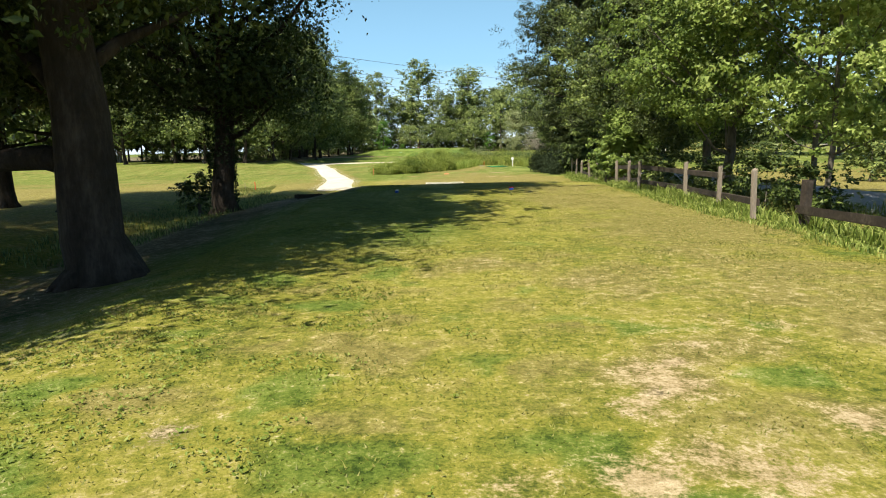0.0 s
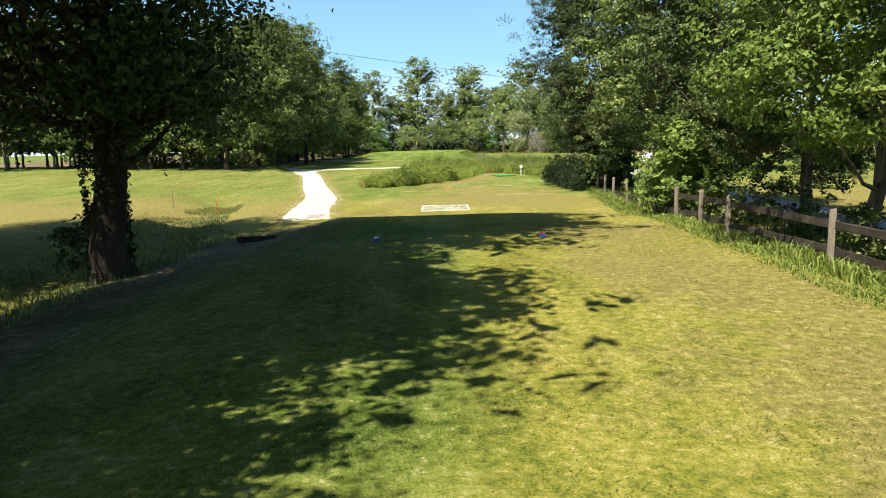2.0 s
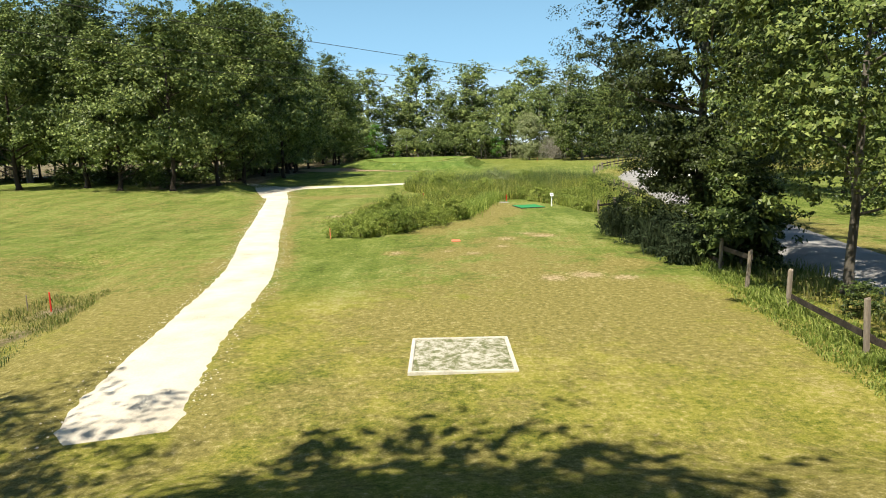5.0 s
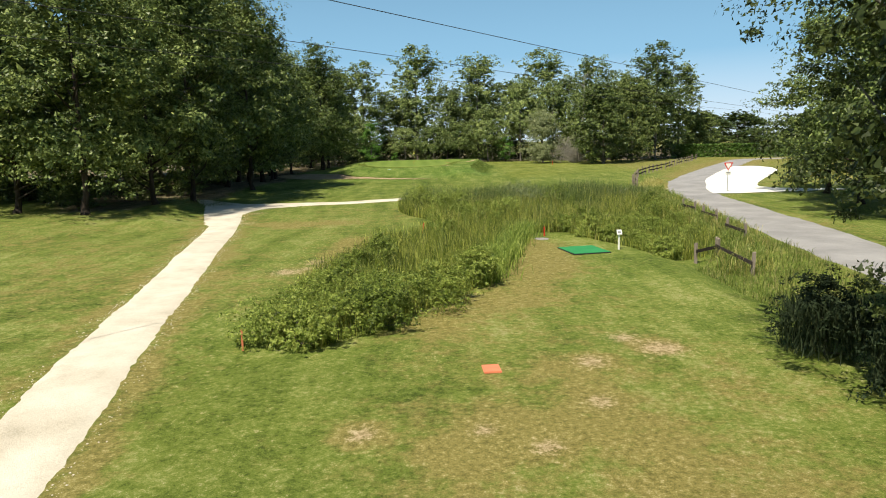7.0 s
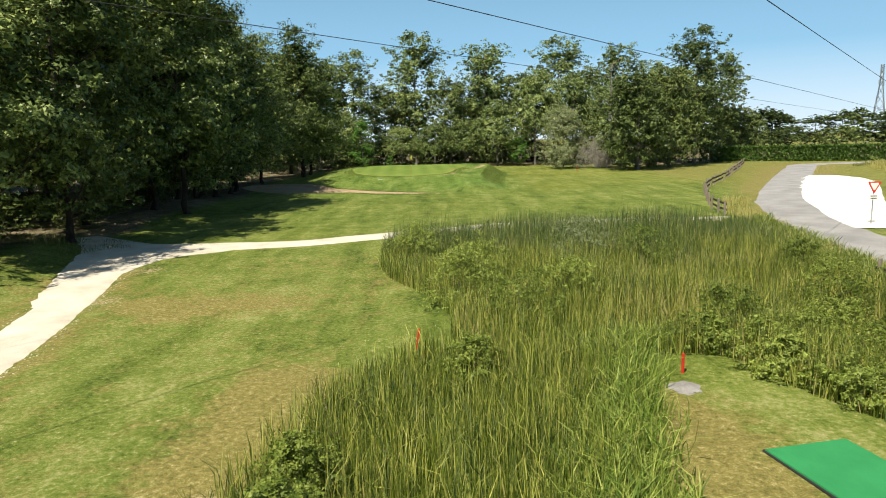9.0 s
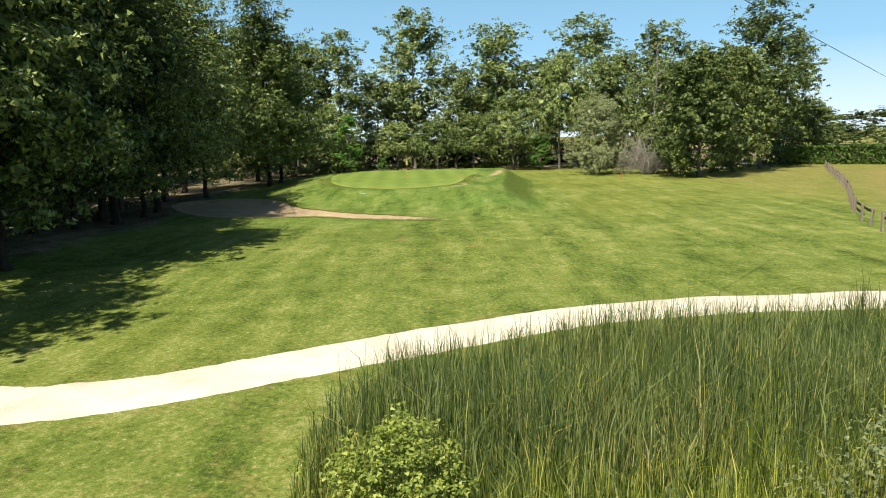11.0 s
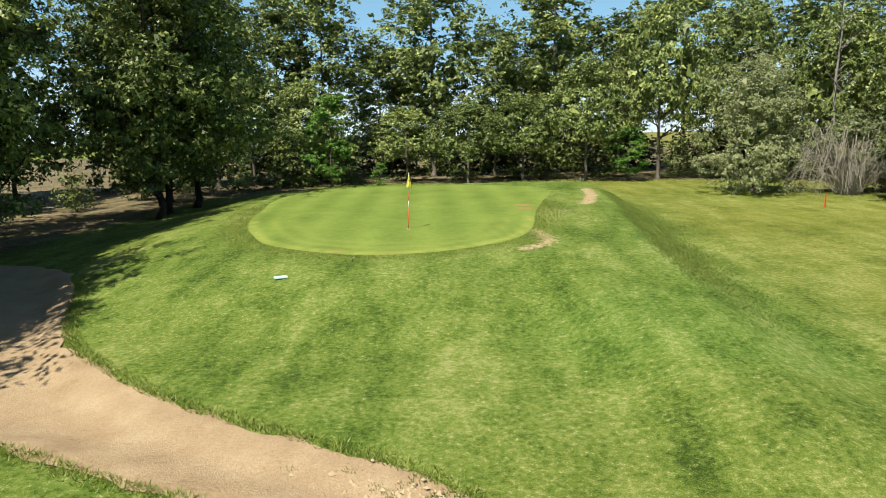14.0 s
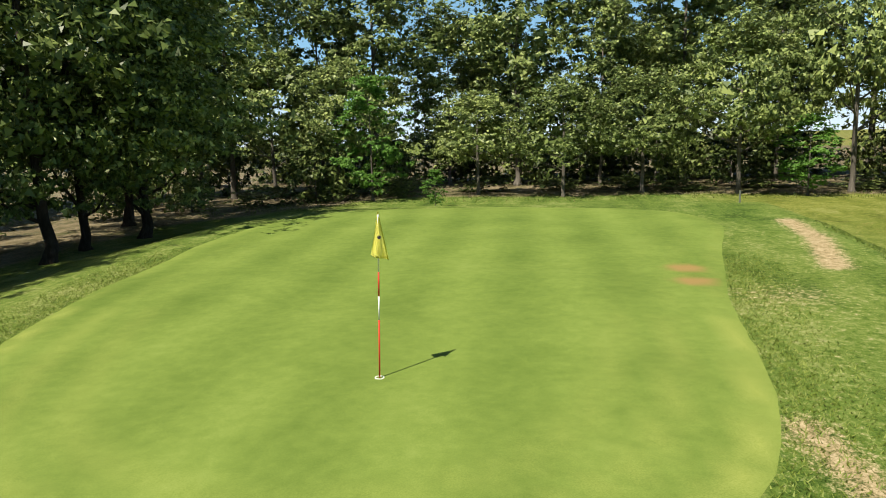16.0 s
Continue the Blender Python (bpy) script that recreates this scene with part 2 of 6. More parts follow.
OLD_LEAF = leafy("old_oak_leaf", (0.022, 0.036, 0.008), (0.055, 0.08, 0.018), (0.115, 0.14, 0.04), 0.14)
BACK_LEAF = leafy("back_wood_leaf", (0.028, 0.048, 0.014), (0.135, 0.185, 0.052), (0.48, 0.55, 0.185), 0.2, 0.42)
HEDGE_LEAF = leafy("hedge_leaf", (0.06, 0.12, 0.02), (0.12, 0.21, 0.04), (0.22, 0.33, 0.08), 0.3)
MARSH_LEAF = leafy("marsh_leaf", (0.034, 0.060, 0.010), (0.18, 0.242, 0.036), (0.45, 0.50, 0.12), 0.38)
LIME_LEAF = leafy("lime_leaf", (0.07, 0.17, 0.02), (0.11, 0.24, 0.035), (0.17, 0.31, 0.06))
DARK_LEAF = leafy("dark_needle", (0.014, 0.026, 0.010), (0.027, 0.043, 0.017), (0.055, 0.072, 0.032), 0.1, 0.85)
GREY_LEAF = leafy("grey_willow_leaf", (0.10, 0.13, 0.055), (0.21, 0.25, 0.11), (0.40, 0.42, 0.23))
PALE_BARK = surface("bleached_wood", [(0.2, (0.14, 0.13, 0.11)), (0.5, (0.25, 0.235, 0.21)), (0.9, (0.40, 0.385, 0.355))], 2, 14, 0.9, 0.5, 0.02, stretch=(1, 1, 0.3))
TWIG = surface("dead_twig", [(0.2, (0.20, 0.18, 0.15)), (0.8, (0.40, 0.37, 0.33))], 4, 30)
REED = leafy("reed_blade", (0.032, 0.060, 0.009), (0.215, 0.275, 0.034), (0.74, 0.72, 0.19), 0.5, tint=0.0)
RUSH = leafy("rush_blade", (0.04, 0.075, 0.02), (0.11, 0.165, 0.045), (0.33, 0.38, 0.14), 0.4, tint=0.0)
STRAW = leafy("straw_blade", (0.24, 0.22, 0.06), (0.46, 0.42, 0.12), (0.72, 0.64, 0.28), 0.4, tint=0.0)
SEDGE = leafy("sedge_blade", (0.085, 0.145, 0.02), (0.225, 0.32, 0.05), (0.48, 0.53, 0.14), 0.4, tint=0.0)
VERGE = leafy("verge_blade", (0.085, 0.13, 0.02), (0.185, 0.25, 0.045), (0.40, 0.44, 0.13), 0.35, tint=0.0)
WEED = leafy("rough_grass_blade", (0.08, 0.12, 0.02), (0.16, 0.20, 0.04), (0.34, 0.31, 0.13), 0.35, tint=0.0)
FRINGE = leafy("fringe_blade", (0.10, 0.145, 0.018), (0.185, 0.245, 0.037), (0.30, 0.34, 0.09), 0.3, tint=0.0)
# Blade colour darkened to carry the bank's shade; the sand tufts use it too.
SHADE_BLADE = leafy("shade_toned_blade", (0.065, 0.10, 0.015), (0.125, 0.178, 0.027), (0.22, 0.27, 0.055), 0.25, tint=0.0)
LAWN = leafy("lawn_blade", (0.085, 0.112, 0.016), (0.17, 0.182, 0.03), (0.29, 0.275, 0.08), 0.3, tint=0.0)
OLD_WOOD = surface("weathered_wood", [(0.2, (0.115, 0.094, 0.072)), (0.5, (0.259, 0.216, 0.173)), (0.9, (0.418, 0.367, 0.310))], 2, 22, 0.9, 0.6, 0.01, stretch=(1, 1, 0.25))
DARK_WOOD = surface("dark_rail_wood", [(0.2, (0.017, 0.014, 0.011)), (0.5, (0.049, 0.038, 0.030)), (0.9, (0.133, 0.108, 0.087))], 2, 22, 0.9, 0.6, 0.01)
WHITE_PAINT, RED_PAINT, BLUE_PAINT = plain("white_paint", (0.8, 0.8, 0.77)), plain("red_paint", (0.62, 0.045, 0.025)), plain("blue_paint", (0.03, 0.09, 0.5))
ORANGE_PAINT = plain("orange_paint", (0.72, 0.23, 0.12))
MAT_GREEN = surface("green_carpet", [(0.2, (0.02, 0.19, 0.06)), (0.8, (0.035, 0.27, 0.09))], 1.2, 60, 0.95, 0.3, 0.01)
BLACK_RUBBER = plain("black_rubber", (0.035, 0.035, 0.035), 0.8)
STEEL = plain("galvanised_steel", (0.42, 0.43, 0.44), 0.45, 0.8)
YELLOW_CLOTH = plain("yellow_cloth", (0.9, 0.86, 0.2), 0.8)
DARK_INK = plain("dark_ink", (0.03, 0.03, 0.04))
STONE = surface("grey_stone", [(0.2, (0.16, 0.15, 0.14)), (0.8, (0.36, 0.34, 0.32))], 2, 20)
CHIPS = surface("mossy_chippings", [(0.3, (0.08, 0.10, 0.03)), (0.45, (0.20, 0.20, 0.11)), (0.57, (0.42, 0.40, 0.33)), (0.9, (0.62, 0.60, 0.52))], 5, 16)
CONCRETE = surface("pale_concrete", [(0.2, (0.34, 0.31, 0.24)), (0.5, (0.56, 0.53, 0.45)), (0.9, (0.72, 0.69, 0.62))], 2, 18)


# ---- building helpers ----
def mesh_of(name, verts, faces, material, smooth=False):
    """A mesh from an array of places and an array or list of faces."""
    me = bpy.data.meshes.new(name)
    v = np.asarray(verts, dtype=np.float32)
    if isinstance(faces, np.ndarray):
        k = faces.shape[1]
        me.vertices.add(len(v))
        me.vertices.foreach_set("co", v.ravel())
        me.loops.add(faces.size)
        me.loops.foreach_set("vertex_index", faces.ravel().astype(np.int32))
        me.polygons.add(len(faces))
        me.polygons.foreach_set("loop_start", np.arange(0, faces.size, k, dtype=np.int32))
        me.update(calc_edges=True)
    else:
        me.from_pydata(v.tolist(), [], faces)
    me.polygons.foreach_set("use_smooth", np.full(len(me.polygons), smooth))
    me.materials.append(material)
    return me


def base(name, x, y, z=None, turn=0.0, label="", category="", group=""):
    """The empty at a thing's foot, which its parts hang under."""
    ob = new(name)
    ob.matrix_basis = pose(x, y, ground_z(x, y) if z is None else z, 0, 0, turn)
    return tagged(ob, label, category, group)


def part(name, me, parent, label=""):
    ob = new(name, me)
    ob.parent = parent
    return tagged(ob, label)


class Shape:
    """Gathers tubes, boxes and sheets into one mesh."""

    def __init__(self):
        self.v, self.f = [], []

    def tube(self, points, radii, sides=8, cap=True):
        points = [Vector(p) for p in points]
        start = len(self.v)
        for i, (p, r) in enumerate(zip(points, radii)):
            d = (points[min(i + 1, len(points) - 1)] - points[max(i - 1, 0)]).normalized()
            u = d.orthogonal().normalized() if abs(d.z) < 0.98 else Vector((1, 0, 0))
            u = (Vector((1, 0, 0)) - d * d.x).normalized() if abs(d.x) < 0.9 else (Vector((0, 1, 0)) - d * d.y).normalized()
            w = d.cross(u)
            for k in range(sides):
                a = 2 * math.pi * k / sides
                self.v.append(p + (u * math.cos(a) + w * math.sin(a)) * r)
        for i in range(len(points) - 1):
            for k in range(sides):
                a, b = start + i * sides + k, start + i * sides + (k + 1) % sides
                self.f.append((a, b, b + sides, a + sides))
        if cap:
            self.f.append(tuple(start + k for k in reversed(range(sides))))
            self.f.append(tuple(start + (len(points) - 1) * sides + k for k in range(sides)))
        return self

    def box(self, centre, size, m=None, bevel=0.0):
        bm = bmesh.new()
        bmesh.ops.create_cube(bm, size=1.0, matrix=Matrix.Diagonal((*size, 1)))
        if bevel:
            bmesh.ops.bevel(bm, geom=bm.edges[:], offset=bevel, segments=2, affect="EDGES")
        t = Matrix.Translation(centre) @ (m or Matrix())
        start = len(self.v)
        bm.verts.index_update()
        self.v += [t @ v.co for v in bm.verts]
        self.f += [tuple(start + v.index for v in f.verts) for f in bm.faces]
        bm.free()
        return self

    def mesh(self, name, material, smooth=False):
        return mesh_of(name, [tuple(v) for v in self.v], self.f, material, smooth)


def inside_distance(x, y, poly):
    """Signed distance to a closed outline; negative inside."""
    p = np.asarray(poly, dtype=float)
    q = np.roll(p, -1, axis=0)
    best, inn = np.full(np.shape(x), 1e9), np.zeros(np.shape(x), dtype=bool)
    for (ax, ay), (bx, by) in zip(p, q):
        dx, dy = bx - ax, by - ay
        t = np.clip(((x - ax) * dx + (y - ay) * dy) / (dx * dx + dy * dy + 1e-9), 0, 1)
        best = np.minimum(best, np.hypot(x - ax - t * dx, y - ay - t * dy))
        if dy:
            inn ^= ((ay > y) != (by > y)) & (x < dx * (y - ay) / dy + ax)
    return np.where(inn, -best, best)


def line_distance(x, y, line):
    best = np.full(np.shape(x), 1e9)
    for (ax, ay), (bx, by) in zip(line[:-1], line[1:]):
        dx, dy = bx - ax, by - ay
        t = np.clip(((x - ax) * dx + (y - ay) * dy) / (dx * dx + dy * dy + 1e-9), 0, 1)
        best = np.minimum(best, np.hypot(x - ax - t * dx, y - ay - t * dy))
    return best


def smooth_line(points, step, closed=False):
    """A Catmull-Rom line through the points, sampled about every step metres."""
    p = [np.array(q, dtype=float) for q in points]
    n = len(p)
    out = []
    for i in range(n if closed else n - 1):
        a, b, c, d = (p[k % n] if closed else p[min(max(k, 0), n - 1)] for k in (i - 1, i, i + 1, i + 2))
        m = max(2, int(np.linalg.norm(c - b) / step))
        for s in range(m):
            t = s / m
            out.append(0.5 * (2 * b + (c - a) * t + (2 * a - 5 * b + 4 * c - d) * t * t + (3 * b - a - 3 * c + d) * t ** 3))
    if not closed:
        out.append(p[-1])
    return np.array(out)


def ease(t):
    t = np.clip(t, 0, 1)
    return t * t * (3 - 2 * t)


def waves(x, y, size, seed=0.0):
    """Cheap smooth unevenness between -1 and 1."""
    a, b = x / size + seed, y / size - seed * 1.7
    return (np.sin(1.9 * a + 1.3 * np.sin(1.1 * b)) + np.sin(2.3 * b + 1.7 * np.sin(0.9 * a + 1)) + np.sin(1.3 * (a + b) + 2 * np.sin(0.7 * (a - b)))) / 3


# ---- the lie of the land ----
TEE = [(-3.4, -40), (6.2, -40), (6.3, 22), (6.4, 28), (5.0, 31), (-3.5, 31), (-4.2, 22), (-3.2, 8)]
GREEN = smooth_line([(-11.1, 147), (-9.6, 144.8), (-7.4, 143.6), (-5.2, 143.1), (-3.0, 143.7), (-1.3, 144.9), (-0.1, 147), (0.5, 150), (0.9, 153.5), (2.0, 159), (3.0, 164), (1.8, 167.6), (-3, 169.3), (-9, 169.5), (-13, 167.5), (-14.3, 162), (-13.6, 156), (-12.7, 151)], 0.5, True)
BUNKER = smooth_line([(-14.3, 130.7), (-11.6, 131.2), (-8.1, 129.9), (-4.5, 128.5), (-2.4, 128.0), (-1.9, 128.6), (-3.6, 130.2), (-5.6, 131.2), (-8.6, 132.9), (-11.9, 135.6), (-13.8, 138.2), (-16, 142.5), (-19.5, 146.5), (-24, 146.5), (-25.5, 142), (-22, 135.5), (-18, 131.8)], 0.5, True)
REEDS = [(-5.6, 57.4), (-3.8, 56.6), (-2.2, 58.7), (-0.6, 61.2), (0.5, 63), (1.2, 66), (2.2, 70), (3.4, 74.4), (4.2, 77.4), (6.2, 77.2), (7.6, 73.4), (8.5, 70.9), (9.6, 69.3), (11.5, 70.5), (13.6, 74), (14.6, 82), (16.4, 92), (17.4, 100), (15.0, 102.6), (4, 102.2), (-3.0, 99.4), (-4.2, 95), (-4.0, 90.4), (-3.2, 87.5), (-1.4, 84), (-0.7, 81), (-0.9, 78.6), (-2.9, 76.8), (-4.0, 74.8), (-4.6, 71), (-5.9, 67), (-6.0, 62)]
DITCH = [(-7.5, 2), (-8.6, 14), (-9.6, 26), (-10.5, 35), (-12.4, 45), (-15, 52)]
PATH = [(-5.1, 33.4), (-5.35, 34.2), (-5.8, 36.0), (-6.3, 40.2), (-7.0, 46), (-7.9, 51), (-9.5, 58), (-11.9, 69.5), (-14.3, 81), (-16.6, 90.5), (-18.6, 96.8)]
CROSS_PATH = [(-22.5, 99.6), (-20.5, 98.6), (-18.6, 97.6), (-15.5, 97.1), (-9.7, 97.8), (-3.6, 100.9), (4, 104.2), (13.2, 104.9), (20.5, 104.6)]
ROAD = [(12.0, -60), (12.7, -10), (12.9, 15), (13.2, 28), (13.6, 38), (14.4, 48), (16.2, 60), (17.4, 69), (18.8, 78), (20.2, 88), (22.0, 100), (26.8, 114), (33, 126), (41, 140), (51, 157), (58, 167.5), (68, 170), (90, 163), (130, 150)]
LOT = smooth_line([(23.6, 99.4), (29.5, 99.2), (36, 100.2), (30.8, 104), (31.5, 108), (35, 114.2), (45, 131), (46.5, 140), (42.5, 140.5), (36, 130), (30.3, 118.5), (26.5, 108.5), (24.2, 103)], 1.0, True)
WOOD = [(-19.5, 101), (-21.5, 93), (-24, 86.5), (-29, 86), (-34, 96), (-40, 109), (-55, 113), (-80, 117), (-140, 124), (-140, 330), (160, 330), (150, 215), (60, 190), (38, 176), (20, 185.5), (6, 188), (-14, 187.5), (-22.5, 174), (-22.5, 150), (-20, 128), (-20.5, 112)]
SHOULDER = [(-2, 146), (1.2, 141), (2.0, 135), (2.7, 130.5), (3.0, 130.5), (3.3, 135.5), (3.5, 139.8), (3.9, 145), (4.9, 153), (6.2, 165), (6.2, 171), (-2, 172)]
BASE_Y = [-60, 20, 34, 45, 60, 95, 110, 128, 150, 185, 260, 2500]
BASE_Z = [-0.3, -0.28, -0.38, -0.5, -0.62, -0.48, -0.38, -0.15, 0.1, 0.2, 0.3, 0.3]


def land(x, y):
    """Height of the ground."""
    x, y = np.asarray(x, dtype=float), np.asarray(y, dtype=float)
    z = np.interp(y, BASE_Y, BASE_Z)
    z = z + 0.75 * ease((-16.8 - x) / 9) * ease((y - 62) / 26) * ease((132 - y) / 14)
    z = z + 0.35 * np.exp(-(line_distance(x, y, [(-19.6, 84), (-20.9, 90), (-22.6, 95)]) / 1.6) ** 2)
    z = z + 1.1 * np.exp(-(line_distance(x, y, [(43.5, 114), (52, 130), (60, 150)]) / 4.0) ** 2)
    z = z - 0.45 * np.exp(-(line_distance(x, y, DITCH) / 1.7) ** 2)
    f = ease(1 - (inside_distance(x, y, TEE) + 0.2) / 2.2)
    z = z * (1 - f)
    z = z - 0.4 * ease((x - 8.4) / 2.2) * ease((14.6 - x) / 2.2) * ease((y - 44) / 8) * ease((98 - y) / 10)
    z = z - 0.42 * ease(-inside_distance(x, y, REEDS) / 1.6)
    reach = 7.6 - 5.2 * ease((x - 0.6) / 2.4)
    f = ease((reach + 0.6 - inside_distance(x, y, GREEN)) / reach)
    z = z + f * (0.98 + 0.016 * np.clip(y - 145, -4, 24) - z)
    f = ease((2.7 - inside_distance(x, y, SHOULDER)) / 2.7)
    z = np.maximum(z, z + f * (np.interp(y, [128, 136, 143, 169], [0.0, 0.62, 1.02, 1.34]) - z))
    z = z - 0.32 * ease(-inside_distance(x, y, BUNKER) / 1.1) * np.where(x > -9, 0.6, 1.0)
    z = z + 0.03 * waves(x, y, 1.7) + 0.06 * waves(x, y, 7.0, 3.0) * (1 - ease(1 - inside_distance(x, y, GREEN) / 3))
    return z


def ground_z(x, y):
    return float(land(np.array([x]), np.array([y]))[0])


# ---- ground, path, road, bunker, green ----
def steps(*spans):
    """Grid lines: spans of (start, end, step), then the last end."""
    out = []
    for a, b, s in spans:
        out += list(np.arange(a, b - s * 0.5, s))
    return np.array(out + [spans[-1][1]])


def spot(x, y, px, py, r):
    return np.exp(-((x - px) ** 2 + (y - py) ** 2) / (r * r))


# small worn spots on the tee: place, size, how bare
SCALPED = ((1.5, 4.15, 0.3, 1.1), (1.2, 3.8, 0.24, 1.0), (1.32, 3.2, 0.22, 1.05), (0.95, 2.95, 0.3, 1.15), (1.6, 3.0, 0.36, 1.0), (2.4, 3.6, 0.26, 1.1), (1.66, 7.7, 0.4, 0.5), (2.1, 7.1, 0.36, 0.42), (1.68, 4.6, 0.16, 1.0), (0.3, 2.9, 0.22, 0.8), (1.95, 5.0, 0.2, 0.7), (2.9, 5.6, 0.3, 0.6), (-1.6, 3.7, 0.2, 0.5), (0.7, 9.2, 0.3, 0.6))


def build_ground():
    xs = steps((-2600, -300, 460), (-300, -60, 24), (-60, -28, 1.6), (-28, -9, 0.75), (-9, -3, 0.32), (-3, 4, 0.15), (4, 9, 0.32), (9, 24, 0.8), (24, 66, 2), (66, 300, 26), (300, 2600, 460))
    ys = steps((-700, -60, 160), (-60, -4, 4), (-4, 2.2, 0.4), (2.2, 9.5, 0.15), (9.5, 60, 0.36), (60, 104, 0.55), (104, 172, 0.5), (172, 215, 1.6), (215, 420, 12), (420, 4200, 540))
    gx, gy = np.meshgrid(xs, ys)
    x, y = gx.ravel(), gy.ravel()
    v = np.stack([x, y, land(x, y)], axis=1)
    nx, ny = len(xs), len(ys)
    i = (np.arange(ny - 1)[:, None] * nx + np.arange(nx - 1)[None, :]).ravel()
    f = np.stack([i, i + 1, i + 1 + nx, i + nx], axis=1)
    me = mesh_of("ground", v, f, TURF, True)
    # what covers the ground: dry grass, soil, finely mown grass
    broad, mid = 0.5 + 0.5 * waves(x, y, 9, 1.0), 0.5 + 0.5 * waves(x, y, 2.2, 5.0)
    dry = 0.30 * mid * broad + 0.05 * ease((46 - y) / 6)
    dry += 0.42 * ease(1 - np.abs(x - 4.3) / 2.6) * ease((30 - y) / 6) * (0.4 + 0.6 * mid)
    dry += 0.30 * ease(1 - np.abs(x - 1.5) / 5.5) * ease(1 - np.abs(y - 8) / 8) * mid
    dry += 0.84 * np.exp(-((x - 2.2) / 4.4) ** 2 - ((y - 50.0) / 8.0) ** 2) * (0.35 + 0.65 * (0.5 + 0.5 * waves(x, y, 1.2, 2.0)))
    dry += 0.55 * np.exp(-((x - 3.4) / 3.4) ** 2 - ((y - 42) / 4.5) ** 2) * (0.5 + 0.5 * mid)
    dry += 0.45 * np.exp(-((x - 3.6) / 1.6) ** 2 - ((y - 70) / 5.0) ** 2)
    dry += 0.85 * np.exp(-((x + 4.9) / 1.3) ** 2 - ((y - 72.5) / 4.2) ** 2) + 0.6 * np.exp(-((x + 8.5) / 3) ** 2 - ((y - 84) / 1.4) ** 2)
    dry += 0.42 * ease((-8 - x) / 5) * ease((96 - y) / 10) * (0.4 + 0.6 * mid) * (1 - 0.7 * ease((y - 40) / 16))
    dry += (0.3 + 0.4 * ease((y - 98) / 8)) * ease((line_distance(x, y, ROAD) - 1.5) / 0.4) * ease(1 - (line_distance(x, y, ROAD) - 2.0) / 3.2)
    dry += 0.1 * ease((x - 7.5) / 3) * ease((y - 135) / 12) * (0.6 + 0.4 * mid) + 0.35 * ease((x - 26) / 4) * ease((y - 100) / 10) + 0.5 * ease((x - 15.5) / 2) * ease((66 - y) / 8) * (0.5 + 0.5 * mid)
    for px, py, r, k in ((-2.1, 51.7, 0.5, 1.2), (2.4, 53.0, 0.45, 1.2), (4.6, 56.5, 0.6, 1.1), (2.9, 55.4, 0.4, 0.9), (1.2, 51.3, 0.55, 1.0), (-0.6, 50.9, 0.6, 0.8), (0.3, 52.2, 0.5, 0.8),
                        (5.5, 43.5, 1.1, 0.9), (1.4, 4.4, 0.4, 0.6), (1.9, 4.9, 0.35, 0.6), (2.0, 3.6, 0.4, 0.5), (2.0, 7.8, 0.45, 0.6), (-2.1, 4.1, 0.35, 0.6), (0.3, 9.0, 0.4, 0.5),
                        (0.4, 145.1, 0.8, 0.5), (2.4, 155.5, 1.2, 0.5), (-3.85, 120.0, 0.5, 0.8), (1.0, 149.8, 0.5, 0.5), (2.5, 161, 1.0, 0.5), (-10.5, 82.5, 0.8, 0.8), (-12.0, 84.2, 1.0, 0.9), (-4.8, 75.4, 1.2, 0.9), (6.6, 47.9, 0.9, 0.7)):
        dry += k * spot(x, y, px, py, r)
    dry += ease((13 - y) / 5) * ease((x + 3.6) / 1.5) * (0.3 * ease(waves(x, y, 0.42, 2.0) / 0.6) + 0.12 * ease(waves(x, y, 0.9, 6.0) / 0.7)) + 0.4 * spot(x, y, -0.8, 5.2, 0.5)
    soil = ease(-inside_distance(x, y, WOOD) / 2.5) * (0.62 + 0.38 * mid)
    soil = np.maximum(soil, 0.8 * np.exp(-(line_distance(x, y, [(-10.4, 36.5), (-11.1, 39), (-12.3, 45)]) / 0.35) ** 2))
    soil = np.maximum(soil, 1.0 * np.exp(-(line_distance(x, y, [(-6.4, 2), (-6.4, 9), (-6.8, 15), (-6.4, 22), (-5.2, 26.4), (-5.0, 28.5)]) / 2.3) ** 2) * (0.7 + 0.3 * mid))
    for px, py, r in ((1.33, 4.03, 0.13), (1.0, 3.78, 0.11), (1.66, 4.62, 0.06), (1.45, 4.5, 0.06), (1.25, 3.2, 0.07), (-1.6, 3.65, 0.14), (-0.8, 6.0, 0.1), (0.1, 4.2, 0.07), (-3.85, 120.0, 0.25)):
        soil = np.maximum(soil, 0.9 * spot(x, y, px, py, r))
    fine = ease((y - 100) / 5) * (0.75 + 0.25 * broad)
    fine = np.maximum(fine, 0.9 * ease((y - 38) / 10) * (0.75 + 0.25 * broad)) * (1 - 0.3 * ease((x - 6.5) / 4) * ease((y - 118) / 22))
    dry += 0.62 * np.exp(-(line_distance(x, y, [(-0.8, 59.2), (1.8, 62.5), (3.4, 67), (4.2, 73.5)]) / 1.7) ** 2) + 0.4 * np.exp(-((x + 5.2) / 1.0) ** 2 - ((y - 69) / 3) ** 2)
    dry += 0.26 * ease((y - 58) / 8) * ease((100 - y) / 6) * ease((-1 - x) / 3) * (0.5 + 0.5 * broad)
    dry += 0.1 * ease((y - 36) / 4) * ease((61 - y) / 5) * ease((x + 3.5) / 3.5) * ease((10 - x) / 2) * (0.4 + 0.6 * broad)
    dry += 0.42 * ease((y - 28) / 3) * ease((46 - y) / 6) * ease((x + 6) / 4) * (0.5 + 0.5 * mid)
